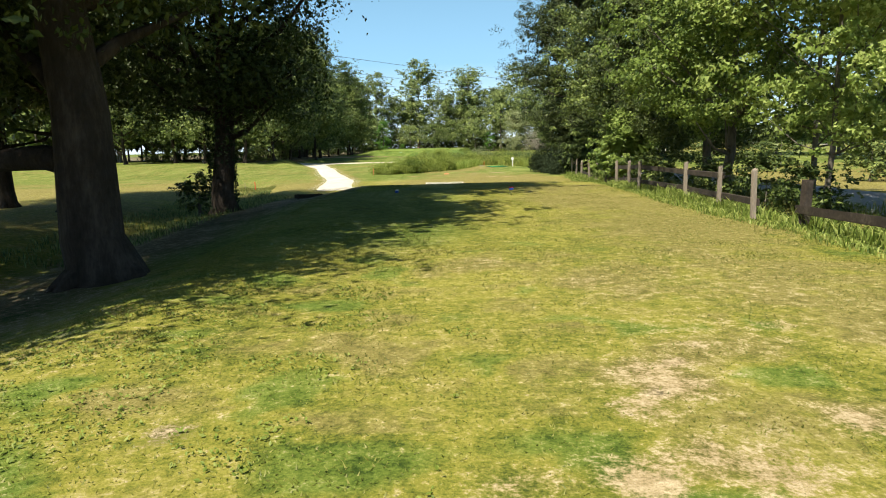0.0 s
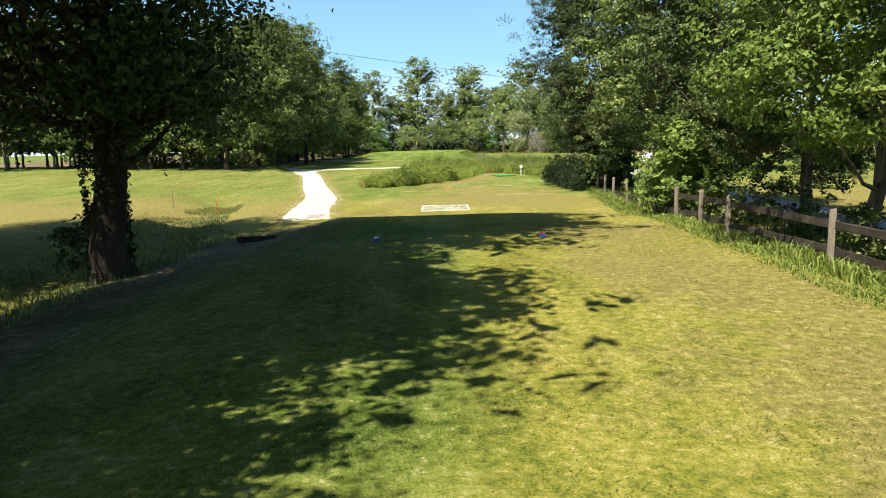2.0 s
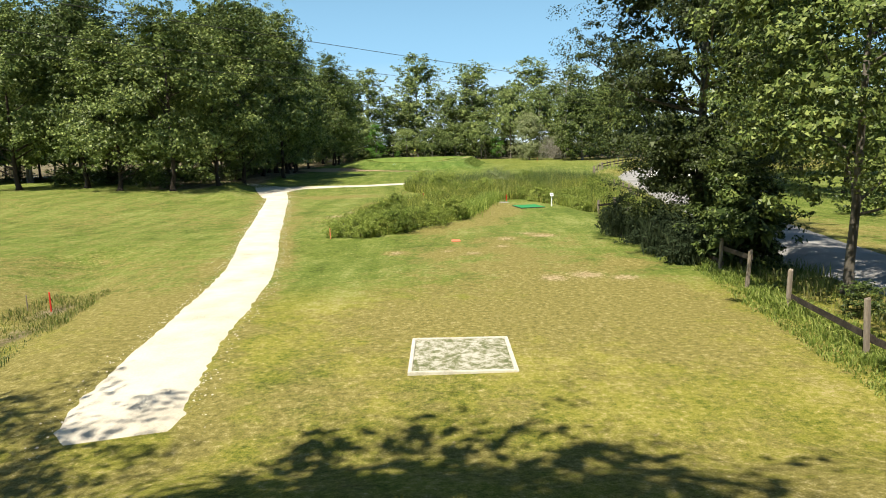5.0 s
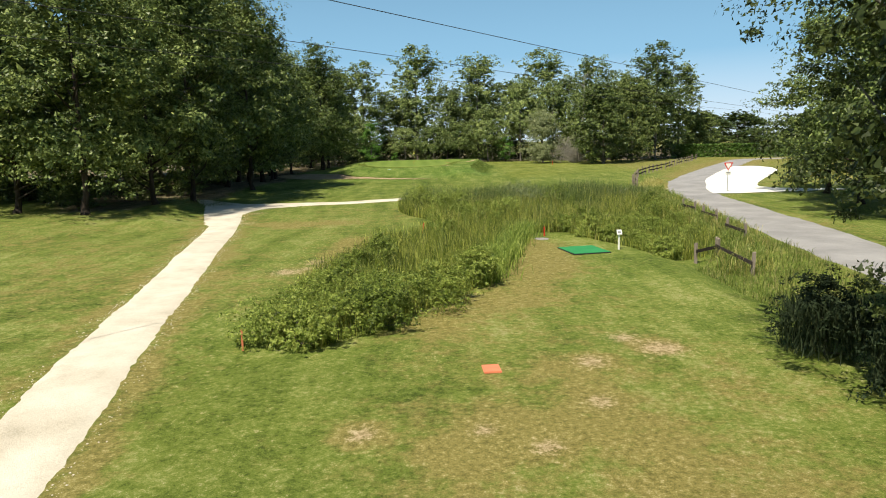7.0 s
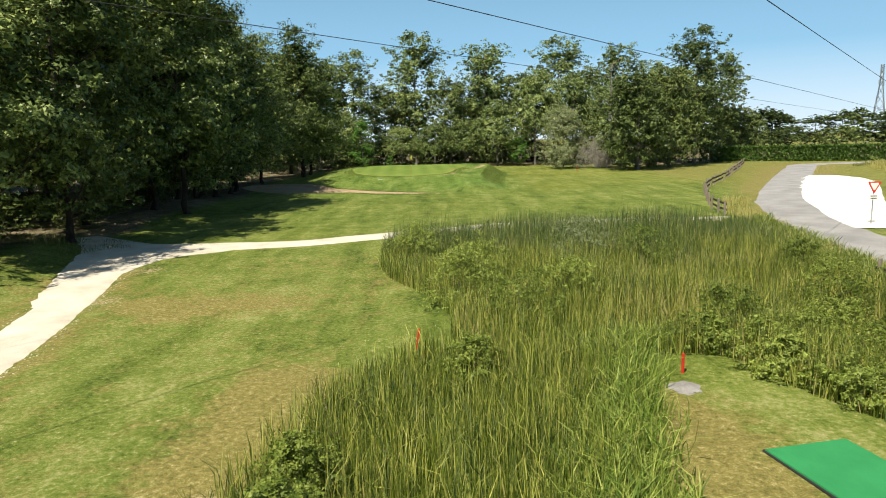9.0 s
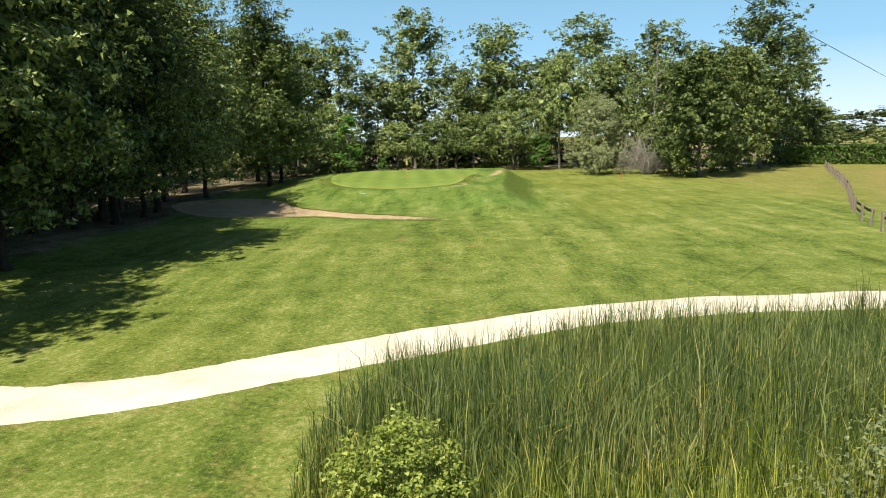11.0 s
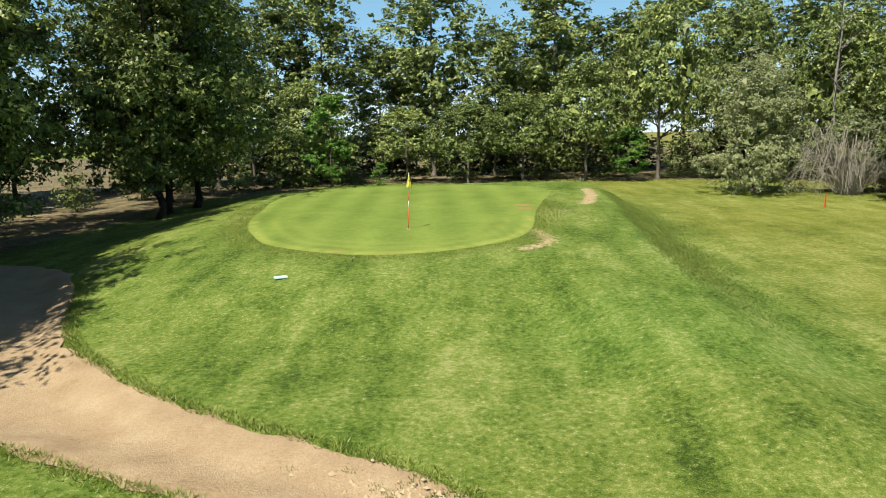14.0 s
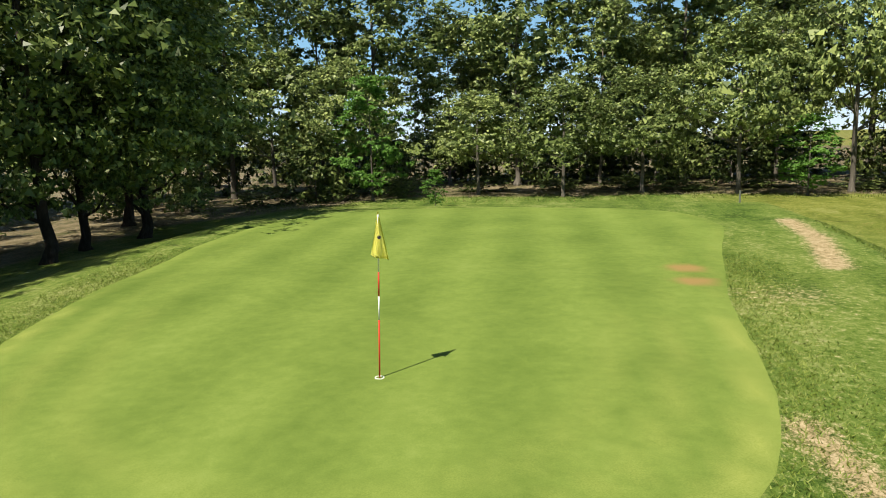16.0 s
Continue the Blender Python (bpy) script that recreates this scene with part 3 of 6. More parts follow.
    dry += 0.46 * ease((x - 1.2) / 2) * ease((y - 8) / 5) * ease((34 - y) / 4) * (0.5 + 0.5 * mid)
    dry += 0.55 * ease((-4.2 - x) / 3) * np.maximum(ease((y - 26) / 8), 0.8 * ease((-9 - x) / 4)) * ease((72 - y) / 34) * (0.6 + 0.4 * mid)
    dry *= 1 - 0.85 * ease((y - 126) / 8) * ease((8 - x) / 4)
    lush = ease((1.9 - x) / 2.8) * ease((x + 9.5) / 3) * ease((y - 8) / 6) * ease((30 - y) / 4)
    dry *= 1 - 0.9 * lush
    rich_and_shade = 0.8 * ease((14 - y) / 5) * ease(-waves(x, y, 0.5, 4.0) / 0.5) + ease((y - 121) / 12) * ease((9 - x) / 4) * ease((x + 18) / 3) * (0.25 + 0.4 * broad) + 0.55 * spot(x, y, 1.6, 136, 2.4) + 0.45 * spot(x, y, 3.8, 134.6, 1.6) + 0.45 * spot(x, y, -6.5, 129, 2.5)
    # Band along the bank: longer grass, with the slope's shade painted in.
    rich_and_shade += 0.9 * np.exp(-(line_distance(x, y, [(4.7, 135), (5.0, 139.5), (5.3, 145), (6.2, 152), (7.5, 162)]) / 1.2) ** 2)
    dry = np.where(dry < 0.35, dry - rich_and_shade, dry)
    bare = 1.1 * np.exp(-(line_distance(x, y, [(0.3, 147.4), (0.6, 145.4), (0.2, 144.3), (-0.5, 143.6)]) / 0.36) ** 2) * (0.45 + 0.4 * mid)
    bare = np.maximum(bare, 1.0 * np.exp(-(line_distance(x, y, [(5.5, 165), (5.1, 161), (4.0, 156.6)]) / 0.38) ** 2))
    for px, py, r, k in (*((qx, qy, 0.85 * qr, 0.8 * qk) for qx, qy, qr, qk in SCALPED), (3.0, 7.4, 1.3, 0.22), (2.2, 5.4, 0.9, 0.25), (3.4, 9.0, 1.4, 0.18), (-2.1, 51.7, 0.26, 1.0), (2.45, 52.9, 0.3, 0.9), (2.8, 55.35, 0.4, 0.85), (4.75, 56.3, 0.55, 1.0), (4.05, 57.2, 0.42, 0.8), (0.1, 51.7, 0.25, 0.8), (1.1, 50.9, 0.3, 0.8), (4.58, 45.7, 0.55, 1.0), (3.4, 45.2, 0.45, 0.95), (5.7, 45.1, 0.45, 0.9), (-5.5, 68.9, 0.4, 0.85), (-5.1, 70.4, 0.4, 0.7), (-14.5, 90.6, 0.7, 0.6), (-7.0, 67.4, 0.7, 0.8), (-6.2, 69.6, 0.55, 0.8), (-14.0, 84.8, 0.8, 0.6), (1.4, 4.4, 0.3, 0.7), (-6.1, 68.3, 0.5, 0.8), (1.9, 153.6, 1.1, 0.42), (-3.7, 120.3, 0.3, 0.4)):
        bare = np.maximum(bare, k * spot(x, y, px, py, r))
    dry += 0.75 * np.exp(-((line_distance(x, y, PATH) - 1.25) / 0.4) ** 2) * (0.3 + 0.7 * mid) + 0.45 * np.exp(-((line_distance(x, y, CROSS_PATH) - 1.4) / 0.3) ** 2) * mid
    fine = np.maximum(fine, 0.95 * lush)
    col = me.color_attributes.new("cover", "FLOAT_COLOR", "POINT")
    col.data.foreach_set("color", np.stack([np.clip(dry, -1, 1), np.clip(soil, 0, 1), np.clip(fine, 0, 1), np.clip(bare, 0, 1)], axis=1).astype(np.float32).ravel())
    tagged(new("ground", me), "mown grass with dry brown patches", "ground", kind="structure")


def strip(name, line, width, material, lift, ragged, label, step=0.7, across=7):
    """A band along a line that lies on the land, with uneven edges."""
    p = smooth_line(line, step)
    d = np.gradient(p, axis=0)
    d /= np.linalg.norm(d, axis=1)[:, None]
    side = np.stack([d[:, 1], -d[:, 0]], axis=1)
    rng = np.random.default_rng(len(p))
    v = []
    for k in range(across):
        w = (k / (across - 1) * 2 - 1) * width / 2
        q = p + side * w
        if k in (0, across - 1):
            q = q + side * (rng.normal(0, ragged * 0.7, len(p))[:, None] + ragged * 0.8 * waves(p[:, 0], p[:, 1] + k, 0.37)[:, None] + ragged * 1.6 * waves(p[:, 0], p[:, 1] + 3 * k, 2.1)[:, None])
        ends = np.minimum(np.arange(len(p)), np.arange(len(p))[::-1])
        drop = np.where(ends < 3, -0.09 + 0.03 * ends, 0.0) - (0.075 if k in (0, across - 1) else 0.0)
        v.append(np.column_stack([q, land(q[:, 0], q[:, 1]) + lift + drop]))
    v = np.stack(v, axis=1).reshape(-1, 3)
    i = (np.arange(len(p) - 1)[:, None] * across + np.arange(across - 1)[None, :]).ravel()
    f = np.stack([i, i + 1, i + 1 + across, i + across], axis=1)
    return tagged(new(name, mesh_of(name, v, f, material, True)), label, name.split("_")[-1], kind="structure")


def sheet(name, outline, material, lift, spacing, label, ragged=0.0, tuck=0.03):
    """A filled outline that lies on the land."""
    rng = np.random.default_rng(7)
    o = np.asarray(outline) + rng.normal(0, ragged, (len(outline), 2))
    lo, hi = o.min(axis=0), o.max(axis=0)
    gx, gy = np.meshgrid(np.arange(lo[0], hi[0], spacing), np.arange(lo[1], hi[1], spacing))
    gx, gy = gx.ravel(), gy.ravel()
    keep = inside_distance(gx, gy, o) < -spacing * 0.5
    pts = [Vector(q) for q in o] + [Vector(q) for q in np.column_stack([gx[keep], gy[keep]])]
    n = len(o)
    vs, _, fs, *_ = geometry.delaunay_2d_cdt(pts, [(i, (i + 1) % n) for i in range(n)], [], 1, 1e-5)
    v = np.array([(q.x, q.y) for q in vs])
    edge = inside_distance(v[:, 0], v[:, 1], o)
    z = land(v[:, 0], v[:, 1]) + lift - np.where(edge > -0.02, tuck, 0.0)
    f = np.array([q for q in fs if len(q) == 3], dtype=np.int32)
    a, b, c = v[f[:, 0]], v[f[:, 1]], v[f[:, 2]]
    flip = (b[:, 0] - a[:, 0]) * (c[:, 1] - a[:, 1]) - (b[:, 1] - a[:, 1]) * (c[:, 0] - a[:, 0]) < 0
    f[flip] = f[flip][:, ::-1]
    return tagged(new(name, mesh_of(name, np.column_stack([v, z]), f, material, True)), label, name.split("_")[-1], kind="structure")


build_ground()
strip("gravel_path", PATH, 2.15, GRAVEL, 0.045, 0.05, "pale crushed-stone walking path through the grass", 0.25)
strip("gravel_cross_path", CROSS_PATH, 2.5, GRAVEL, 0.05, 0.045, "pale crushed-stone path crossing before the reeds", 0.3)
sheet("path_fork", smooth_line([(-16.3, 84.0), (-15.3, 84.2), (-15.4, 90.2), (-14.7, 93.6), (-12.0, 96.2), (-11.5, 98.6), (-17.5, 99.0), (-21.5, 100.4), (-22.2, 98.4), (-20.3, 95.2), (-18.7, 90.3)], 0.4, True), GRAVEL, 0.058, 0.6, "pale crushed-stone fork of two paths", 0.05, 0.08)
strip("road", ROAD, 4.3, ASPHALT, 0.06, 0.05, "worn grey asphalt lane", 1.5, 7)
sheet("gravel_lot", LOT, WHITE_GRAVEL, 0.075, 2.0, "bright white gravel lay-by beside the lane", 0.03)
sheet("bunker", BUNKER, SAND, 0.075, 0.45, "sandy bunker in front of the green", 0.09, 0.062)
green = sheet("putting_green", GREEN, GREEN_TURF, 0.035, 0.35, "closely mown light putting green", 0.015)
gv = np.empty(len(green.data.vertices) * 3, dtype=np.float32)
green.data.vertices.foreach_get("co", gv)
gv = gv.reshape(-1, 3)
rim = -inside_distance(gv[:, 0], gv[:, 1], GREEN)
worn = 1.3 * spot(gv[:, 0], gv[:, 1], 0.55, 156.3, 0.42) + 1.3 * spot(gv[:, 0], gv[:, 1], 0.5, 154.9, 0.4) + 1.15 * np.exp(-((rim - 0.45) / 0.2) ** 2) * (0.5 + 0.5 * waves(gv[:, 0], gv[:, 1], 0.8)) * np.exp(-((gv[:, 0] + 6.3) / 2.6) ** 2) * (gv[:, 1] < 150)
collar = np.clip(0.95 * np.exp(-((rim - 0.18) / 0.2) ** 2) + 0.4 * np.exp(-((rim - 1.2) / 0.2) ** 2) + 0.25 * np.exp(-((rim - 2.1) / 0.25) ** 2), 0, 1) * np.where(gv[:, 1] < 152, 1.0, 0.35)
ga = green.data.color_attributes.new("cover", "FLOAT_COLOR", "POINT")
ga.data.foreach_set("color", np.stack([np.clip(worn, 0, 1), collar, np.zeros_like(rim), np.ones_like(rim)], axis=1).astype(np.float32).ravel())


# ---- plants ----
def leaf_cloud(rng, centres, radii, count, size, squash=0.65, middle=(0, 0, 0), quads=False, dome=0.0):
    """Leaves scattered in clumps: triangles or diamonds facing outwards and up."""
    k = rng.integers(0, len(centres), count)
    d = rng.normal(0, 1, (count, 3))
    d /= np.linalg.norm(d, axis=1)[:, None] + 1e-9
    d *= (rng.random(count) ** 0.45)[:, None]
    d[:, 2] = np.where(rng.random(count) < dome, np.abs(d[:, 2]), d[:, 2])
    c = centres[k] + d * radii[k][:, None] * np.array([1, 1, squash])
    n = d * 0.9 + rng.normal(0, 0.55, (count, 3)) + np.array([0, 0, 0.45])
    out = c - np.asarray(middle)
    n += 0.6 * out / (np.linalg.norm(out, axis=1)[:, None] + 1e-6)
    n /= np.linalg.norm(n, axis=1)[:, None] + 1e-9
    u = np.cross(n, rng.normal(0, 1, (count, 3)))
    u /= np.linalg.norm(u, axis=1)[:, None] + 1e-9
    w = np.cross(n, u)
    s = (size * (0.55 + 0.9 * rng.random(count)))[:, None]
    if quads:
        v = np.stack([c + u * s, c + w * s * 0.48 - n * s * 0.12, c - u * s * 0.8, c - w * s * 0.48 - n * s * 0.12], axis=1)
    else:
        a, b = 0.35 + 0.35 * rng.random((count, 1)), 0.35 + 0.35 * rng.random((count, 1))
        v = np.stack([c + u * s, c - u * s * a + w * s * b, c - u * s * b - w * s * 0.55], axis=1)
    m = v.shape[1]
    return v.reshape(-1, 3), np.arange(count * m, dtype=np.int32).reshape(-1, m)


def crown_points(rng, count, low, top, spread, belly=0.42, fill=0.45, round_top=0.65):
    """Clump centres in an egg-shaped crown, denser towards the outside."""
    t = rng.random(count) ** 0.85
    r = spread * np.clip(np.where(t < belly, 0.55 + 0.45 * np.sin(t / belly * math.pi / 2), np.cos(np.clip((t - belly) / (1 - belly), 0, 1) * math.pi / 2) ** round_top), 0.08, 1)
    a = rng.random(count) * 2 * math.pi
    q = r * (fill + (1.05 - fill) * rng.random(count) ** 0.5)
    return np.column_stack([q * np.cos(a), q * np.sin(a), low + (top - low) * t])


def make_tree(name, seed, height, spread, low, trunk, leaves, leaf, bark, leaf_mat, label, category="tree", group="", clumps=70, clump=0.2, belly=0.42, fill=0.45, limbs=14, fork=0.9, quads=False, lean=0.0, sides=9, squash=0.65, shift=(0.0, 0.0), trim=None, core=0, core_leaf=0.3, core_low=0.3, floor=0.0, boughs=(), round_top=0.65, crest=0):
    """A tree or tall shrub: tapered trunk with limbs, and a crown of leaf clumps."""
    rng = np.random.default_rng(seed)
    ob = tagged(new(name), label, category, group)
    s = Shape()
    bend = rng.normal(0, 0.25, (4, 2)) * trunk * 1.6
    heights = [-0.25, 0.15, 0.7, low * 0.6 + 0.5, low + (height - low) * 0.25, height * fork]
    place = lambda h, i: (lean * h + bend[min(i, 3)][0] * (i > 1), bend[min(i, 3)][1] * (i > 1), h)
    s.tube([place(h, i) for i, h in enumerate(heights)], [trunk * k for k in (1.55, 1.2, 0.98, 0.86, 0.62, 0.12)], sides)
    for k in range(5):
        a = rng.random() * 6.28
        s.tube([(0, 0, 0.55), (math.cos(a) * trunk * 0.9, math.sin(a) * trunk * 0.9, 0.18), (math.cos(a) * trunk * 1.9, math.sin(a) * trunk * 1.9, -0.12)], [trunk * 0.5, trunk * 0.36, trunk * 0.12], 5)
    c = crown_points(rng, clumps, low, height, spread, belly, fill, round_top)
    c[:, 0] += lean * c[:, 2] + shift[0] * (c[:, 2] - low) / (height - low) * 1.6
    c[:, 1] += shift[1] * (c[:, 2] - low) / (height - low) * 1.6
    if trim:
        near = (c[:, 2] < trim[1]) & (c[:, 0] > trim[0])
        c[near, 0] = trim[0] - 0.7 * (c[near, 0] - trim[0])
    for i, q in enumerate(boughs):
        c[i] = q
    for i in rng.permutation(clumps)[:limbs]:
        e = c[i]
        h = max(low * 0.75, e[2] - np.hypot(e[0], e[1]) * (0.45 + 0.4 * rng.random()))
        h = min(h, height * 0.8)
        r = trunk * (0.42 - 0.25 * h / height)
        m = np.array([lean * h + (e[0] - lean * h) * 0.5, e[1] * 0.5, h + (e[2] - h) * 0.35]) + rng.normal(0, 0.15, 3)
        s.tube([(lean * h, 0, h), tuple(m), tuple(e)], [r, r * 0.62, r * 0.16], 5, False)
    part("trunk", s.mesh("trunk", bark, True), ob)
    radii = spread * clump * (0.6 + 0.8 * rng.random(clumps))
    c = np.repeat(c, 9, axis=0) + rng.normal(0, 0.62, (clumps * 9, 3)) * np.repeat(radii, 9)[:, None] * np.array([1, 1, 0.6])
    radii = np.repeat(radii, 9) * (0.2 + 0.4 * rng.random(clumps * 9))
    v, f = leaf_cloud(rng, c, radii, leaves, leaf, squash, (lean * height * 0.6, 0, low + (height - low) * 0.35), quads, 0.55)
    if core:
        k = rng.integers(0, len(c), core)
        q = c[k] * np.array([0.68, 0.68, 1.0])
        q[:, 2] = np.clip(low + (height - low) * core_low + (q[:, 2] - low) * (0.9 - core_low), low + (height - low) * core_low + 0.4, height * 0.88)
        cv, cf = leaf_cloud(rng, q, np.full(core, spread * clump * 0.5), core, core_leaf, squash, (0, 0, low + (height - low) * 0.35), quads)
        f = np.concatenate([f, cf + len(v)])
        v = np.concatenate([v, cv])
    if crest:
        q = c[c[:, 2] > 7.5] * np.array([0.92, 0.92, 1.0])
        cv, cf = leaf_cloud(rng, q, np.full(len(q), 0.6), crest, 0.24, squash, (0, 0, 6.0), quads)
        f = np.concatenate([f, cf + len(v)])
        v = np.concatenate([v, cv])
    if floor:
        f = f[v[f[:, 0], 2] > floor + 0.7 * rng.random(len(f))]
        f = f[(v[f[:, 0], 2] > trim[1] - 2.0) | (v[f[:, 0], 0] < trim[0] + 0.9)]
        used = np.unique(f)
        f, v = np.searchsorted(used, f).astype(np.int32), v[used]
    part("crown", mesh_of("crown", v, f, leaf_mat), ob)
    return ob


def stand(ob, x, y, turn=0.0, k=1.0, kz=None, sink=0.0):
    ob.matrix_basis = pose(x, y, ground_z(x, y) - sink, 0, 0, turn) @ Matrix.Diagonal((k, k, kz or k, 1))
    return ob


def another(ob, x, y, turn=0.0, k=1.0, kz=None, label=""):
    c = copy_thing(ob, pose(x, y, ground_z(x, y), 0, 0, turn))
    c.scale = (k, k, kz or k)
    return tagged(c, label)


def blades(rng, x, y, z, h, w, bend):
    """Grass blades: tapered strips of three triangles, bent over to one side."""
    n = len(x)
    a, b = rng.random(n) * 6.283, rng.random(n) * 6.283
    ux, uy = np.cos(a) * w / 2, np.sin(a) * w / 2
    lx, ly = np.cos(b) * h * bend, np.sin(b) * h * bend
    v = np.empty((n, 5, 3))
    v[:, 0] = np.column_stack([x - ux, y - uy, z])
    v[:, 1] = np.column_stack([x + ux, y + uy, z])
    v[:, 2] = np.column_stack([x - ux * 0.8 + lx * 0.3, y - uy * 0.8 + ly * 0.3, z + h * 0.6])
    v[:, 3] = np.column_stack([x + ux * 0.8 + lx * 0.3, y + uy * 0.8 + ly * 0.3, z + h * 0.6])
    v[:, 4] = np.column_stack([x + lx, y + ly, z + h * (1 - 0.35 * np.abs(bend))])
    i = np.arange(n, dtype=np.int32)[:, None] * 5
    f = np.concatenate([i + np.array([[0, 1, 3]]), i + np.array([[0, 3, 2]]), i + np.array([[2, 3, 4]])]).astype(np.int32)
    return v.reshape(-1, 3), f


def short_blades(rng, x, y, z, h, w, bend):
    """Mown blades: one leaning triangle each."""
    n = len(x)
    a, b = rng.random(n) * 6.283, rng.random(n) * 6.283
    ux, uy = np.cos(a) * w / 2, np.sin(a) * w / 2
    v = np.stack([np.column_stack([x - ux, y - uy, z]), np.column_stack([x + ux, y + uy, z]), np.column_stack([x + np.cos(b) * h * bend, y + np.sin(b) * h * bend, z + h])], axis=1)
    return v.reshape(-1, 3), np.arange(n * 3, dtype=np.int32).reshape(-1, 3)


def scatter(rng, outline, count, margin=0.0):
    o = np.asarray(outline)
    lo, hi = o.min(axis=0), o.max(axis=0)
    x, y = rng.uniform(lo[0], hi[0], count * 6), rng.uniform(lo[1], hi[1], count * 6)
    keep = inside_distance(x, y, o) < -margin
    return x[keep][:count], y[keep][:count]


def stuff(name, v, f, material, label, category):
    return tagged(new(name, mesh_of(name, v, f, material)), label, category, kind="stuff")


# ---- trees beside the tee ----
def old_oaks():
    a = make_tree("oak_tree", 11, 15.5, 4.1, 3.6, 0.47, 47000, 0.07, BARK, OLD_LEAF, "massive old oak with rugged dark bark on a grass bank", clumps=200, clump=0.3, limbs=30, sides=14, lean=-0.1, shift=(-0.45, 1.8), fill=0.2, trim=(1.5, 6.0), quads=True, core=16000, core_leaf=0.12, core_low=0.06, floor=2.6, crest=6500)
    stand(a, -5.35, 10.4)
    s = Shape().tube([(-0.1, 0.0, 1.75), (-0.9, 0.2, 1.95), (-2.2, 0.5, 1.9), (-3.8, 0.9, 2.6), (-5.4, 1.2, 3.6)], [0.24, 0.2, 0.17, 0.12, 0.04], 8)
    part("limb", s.mesh("limb", BARK, True), a, "low thick spreading limb")
    b = make_tree("oak_tree", 23, 17.0, 5.0, 3.1, 0.36, 60000, 0.07, BARK, OLD_LEAF, "old oak with ivy round its dark trunk beside a ditch", clumps=200, clump=0.3, limbs=28, sides=14, shift=(2.0, -1.2), fill=0.2, belly=0.62, trim=(2.7, 8.0), quads=True, boughs=[(2.6, -0.6, 4.2), (2.4, 0.8, 4.4), (2.7, 0.0, 5.2), (2.0, -1.6, 4.3), (1.3, 1.6, 4.1), (2.6, -1.2, 6.0), (0.4, -1.8, 4.3), (-1.4, -1.6, 4.2), (1.2, -0.4, 4.6), (2.5, 0.4, 6.8), (-2.6, -0.6, 4.4), (-3.4, 0.8, 4.5), (1.8, 0.2, 4.0), (1.4, -1.4, 3.2), (0.4, -2.0, 3.0), (2.0, -0.6, 3.5), (-1.0, -1.9, 2.9), (2.3, 0.5, 3.6), (1.2, 0.6, 3.1), (-2.2, -1.2, 3.3), (2.8, -0.3, 4.6), (2.9, 0.6, 5.6), (0.2, 1.4, 3.4), (2.9, -0.9, 7.0), (3.0, 0.0, 8.0), (2.6, 1.0, 7.4), (4.2, -1.0, 10.5), (5.0, 0.4, 11.2), (5.8, -0.6, 12.0), (6.4, -1.8, 12.4), (5.2, -2.4, 11.6), (6.8, -0.4, 13.0), (4.6, 1.6, 12.6), (5.8, 1.2, 13.6), (4.0, -3.2, 12.0), (3.6, 0.6, 13.4), (4.8, -1.2, 14.2), (6.2, 0.8, 12.2), (3.2, 2.4, 12.8)], core=24000, core_leaf=0.105, core_low=0.02, floor=2.3, crest=9000)
    stand(b, -7.2, 22.0)
    c = stand(make_tree("oak_tree", 29, 16.0, 5.4, 3.4, 0.34, 27000, 0.105, BARK, OLD_LEAF, "old dark oak standing back from the mown grass", clumps=120, clump=0.3, limbs=22, sides=10, fill=0.2, belly=0.55, core=9000, core_leaf=0.2, core_low=0.05), -13.0, 23.4)
    another(c, -12.3, -1.0, 60, 0.9)
    another(c, -8.3, 5.3, 150, 0.8, 0.8)
    another(c, -17.0, 8.5, 75, 1.0)
    another(c, -15.5, 19.0, 40, 0.95)
    another(c, -17.0, 26.0, 200, 0.9)
    another(c, -10.4, 11.6, 300, 0.85)
    rng = np.random.default_rng(5)
    n = 900
    t, r = rng.random(n) * 3.4, 0.42
    q = rng.random(n) * 6.283
    c = np.column_stack([np.cos(q) * r, np.sin(q) * r, t])
    v, f = leaf_cloud(rng, c, np.full(n, 0.09), 2600, 0.055, 1.0, (0, 0, 1.5), True)
    part("ivy", mesh_of("ivy", v, f, DARK_LEAF), b, "dark ivy leaves on the bark")


old_oaks()


def shrub(name, seed, x, y, height, spread, leaves, leaf, material, label, low=0.15, clumps=26, trunk=0.05, group="", quads=True, clump=0.34, core=0):
    ob = make_tree(name, seed, height, spread, low, trunk, leaves, leaf, GREY_BARK, material, label, "shrub", group, clumps, clump, 0.35, 0.2, 12, 0.6, quads, 0.0, 6, 0.8, core=core, core_low=0.05)
    return stand(ob, x, y, seed * 37 % 360)


shrub("shrub", 31, -8.7, 23.8, 1.45, 0.75, 1500, 0.075, OAK_LEAF, "small dark leafy shrub growing beside the oak")

# along the lane
GROUP = "trees along the lane"
t1 = stand(make_tree("lane_tree", 41, 11.5, 3.7, 1.7, 0.17, 54000, 0.068, GREY_BARK, BRIGHT_LEAF, "leafy bright green tree behind the wooden fence", group=GROUP, clumps=90, clump=0.25, limbs=24, core=15000, core_leaf=0.095, core_low=0.15), 9.6, 22.2)
t2 = stand(make_tree("lane_tree", 43, 10.0, 2.9, 2.0, 0.075, 24000, 0.07, GREY_BARK, BRIGHT_LEAF, "slender pale-stemmed tree behind the wooden fence", group=GROUP, clumps=60, clump=0.25, core=3000, core_leaf=0.09), 9.5, 16.2)
another(t2, 10.3, 18.4, 77, 1.1)
another(t2, 10.0, 12.2, 200, 1.0)
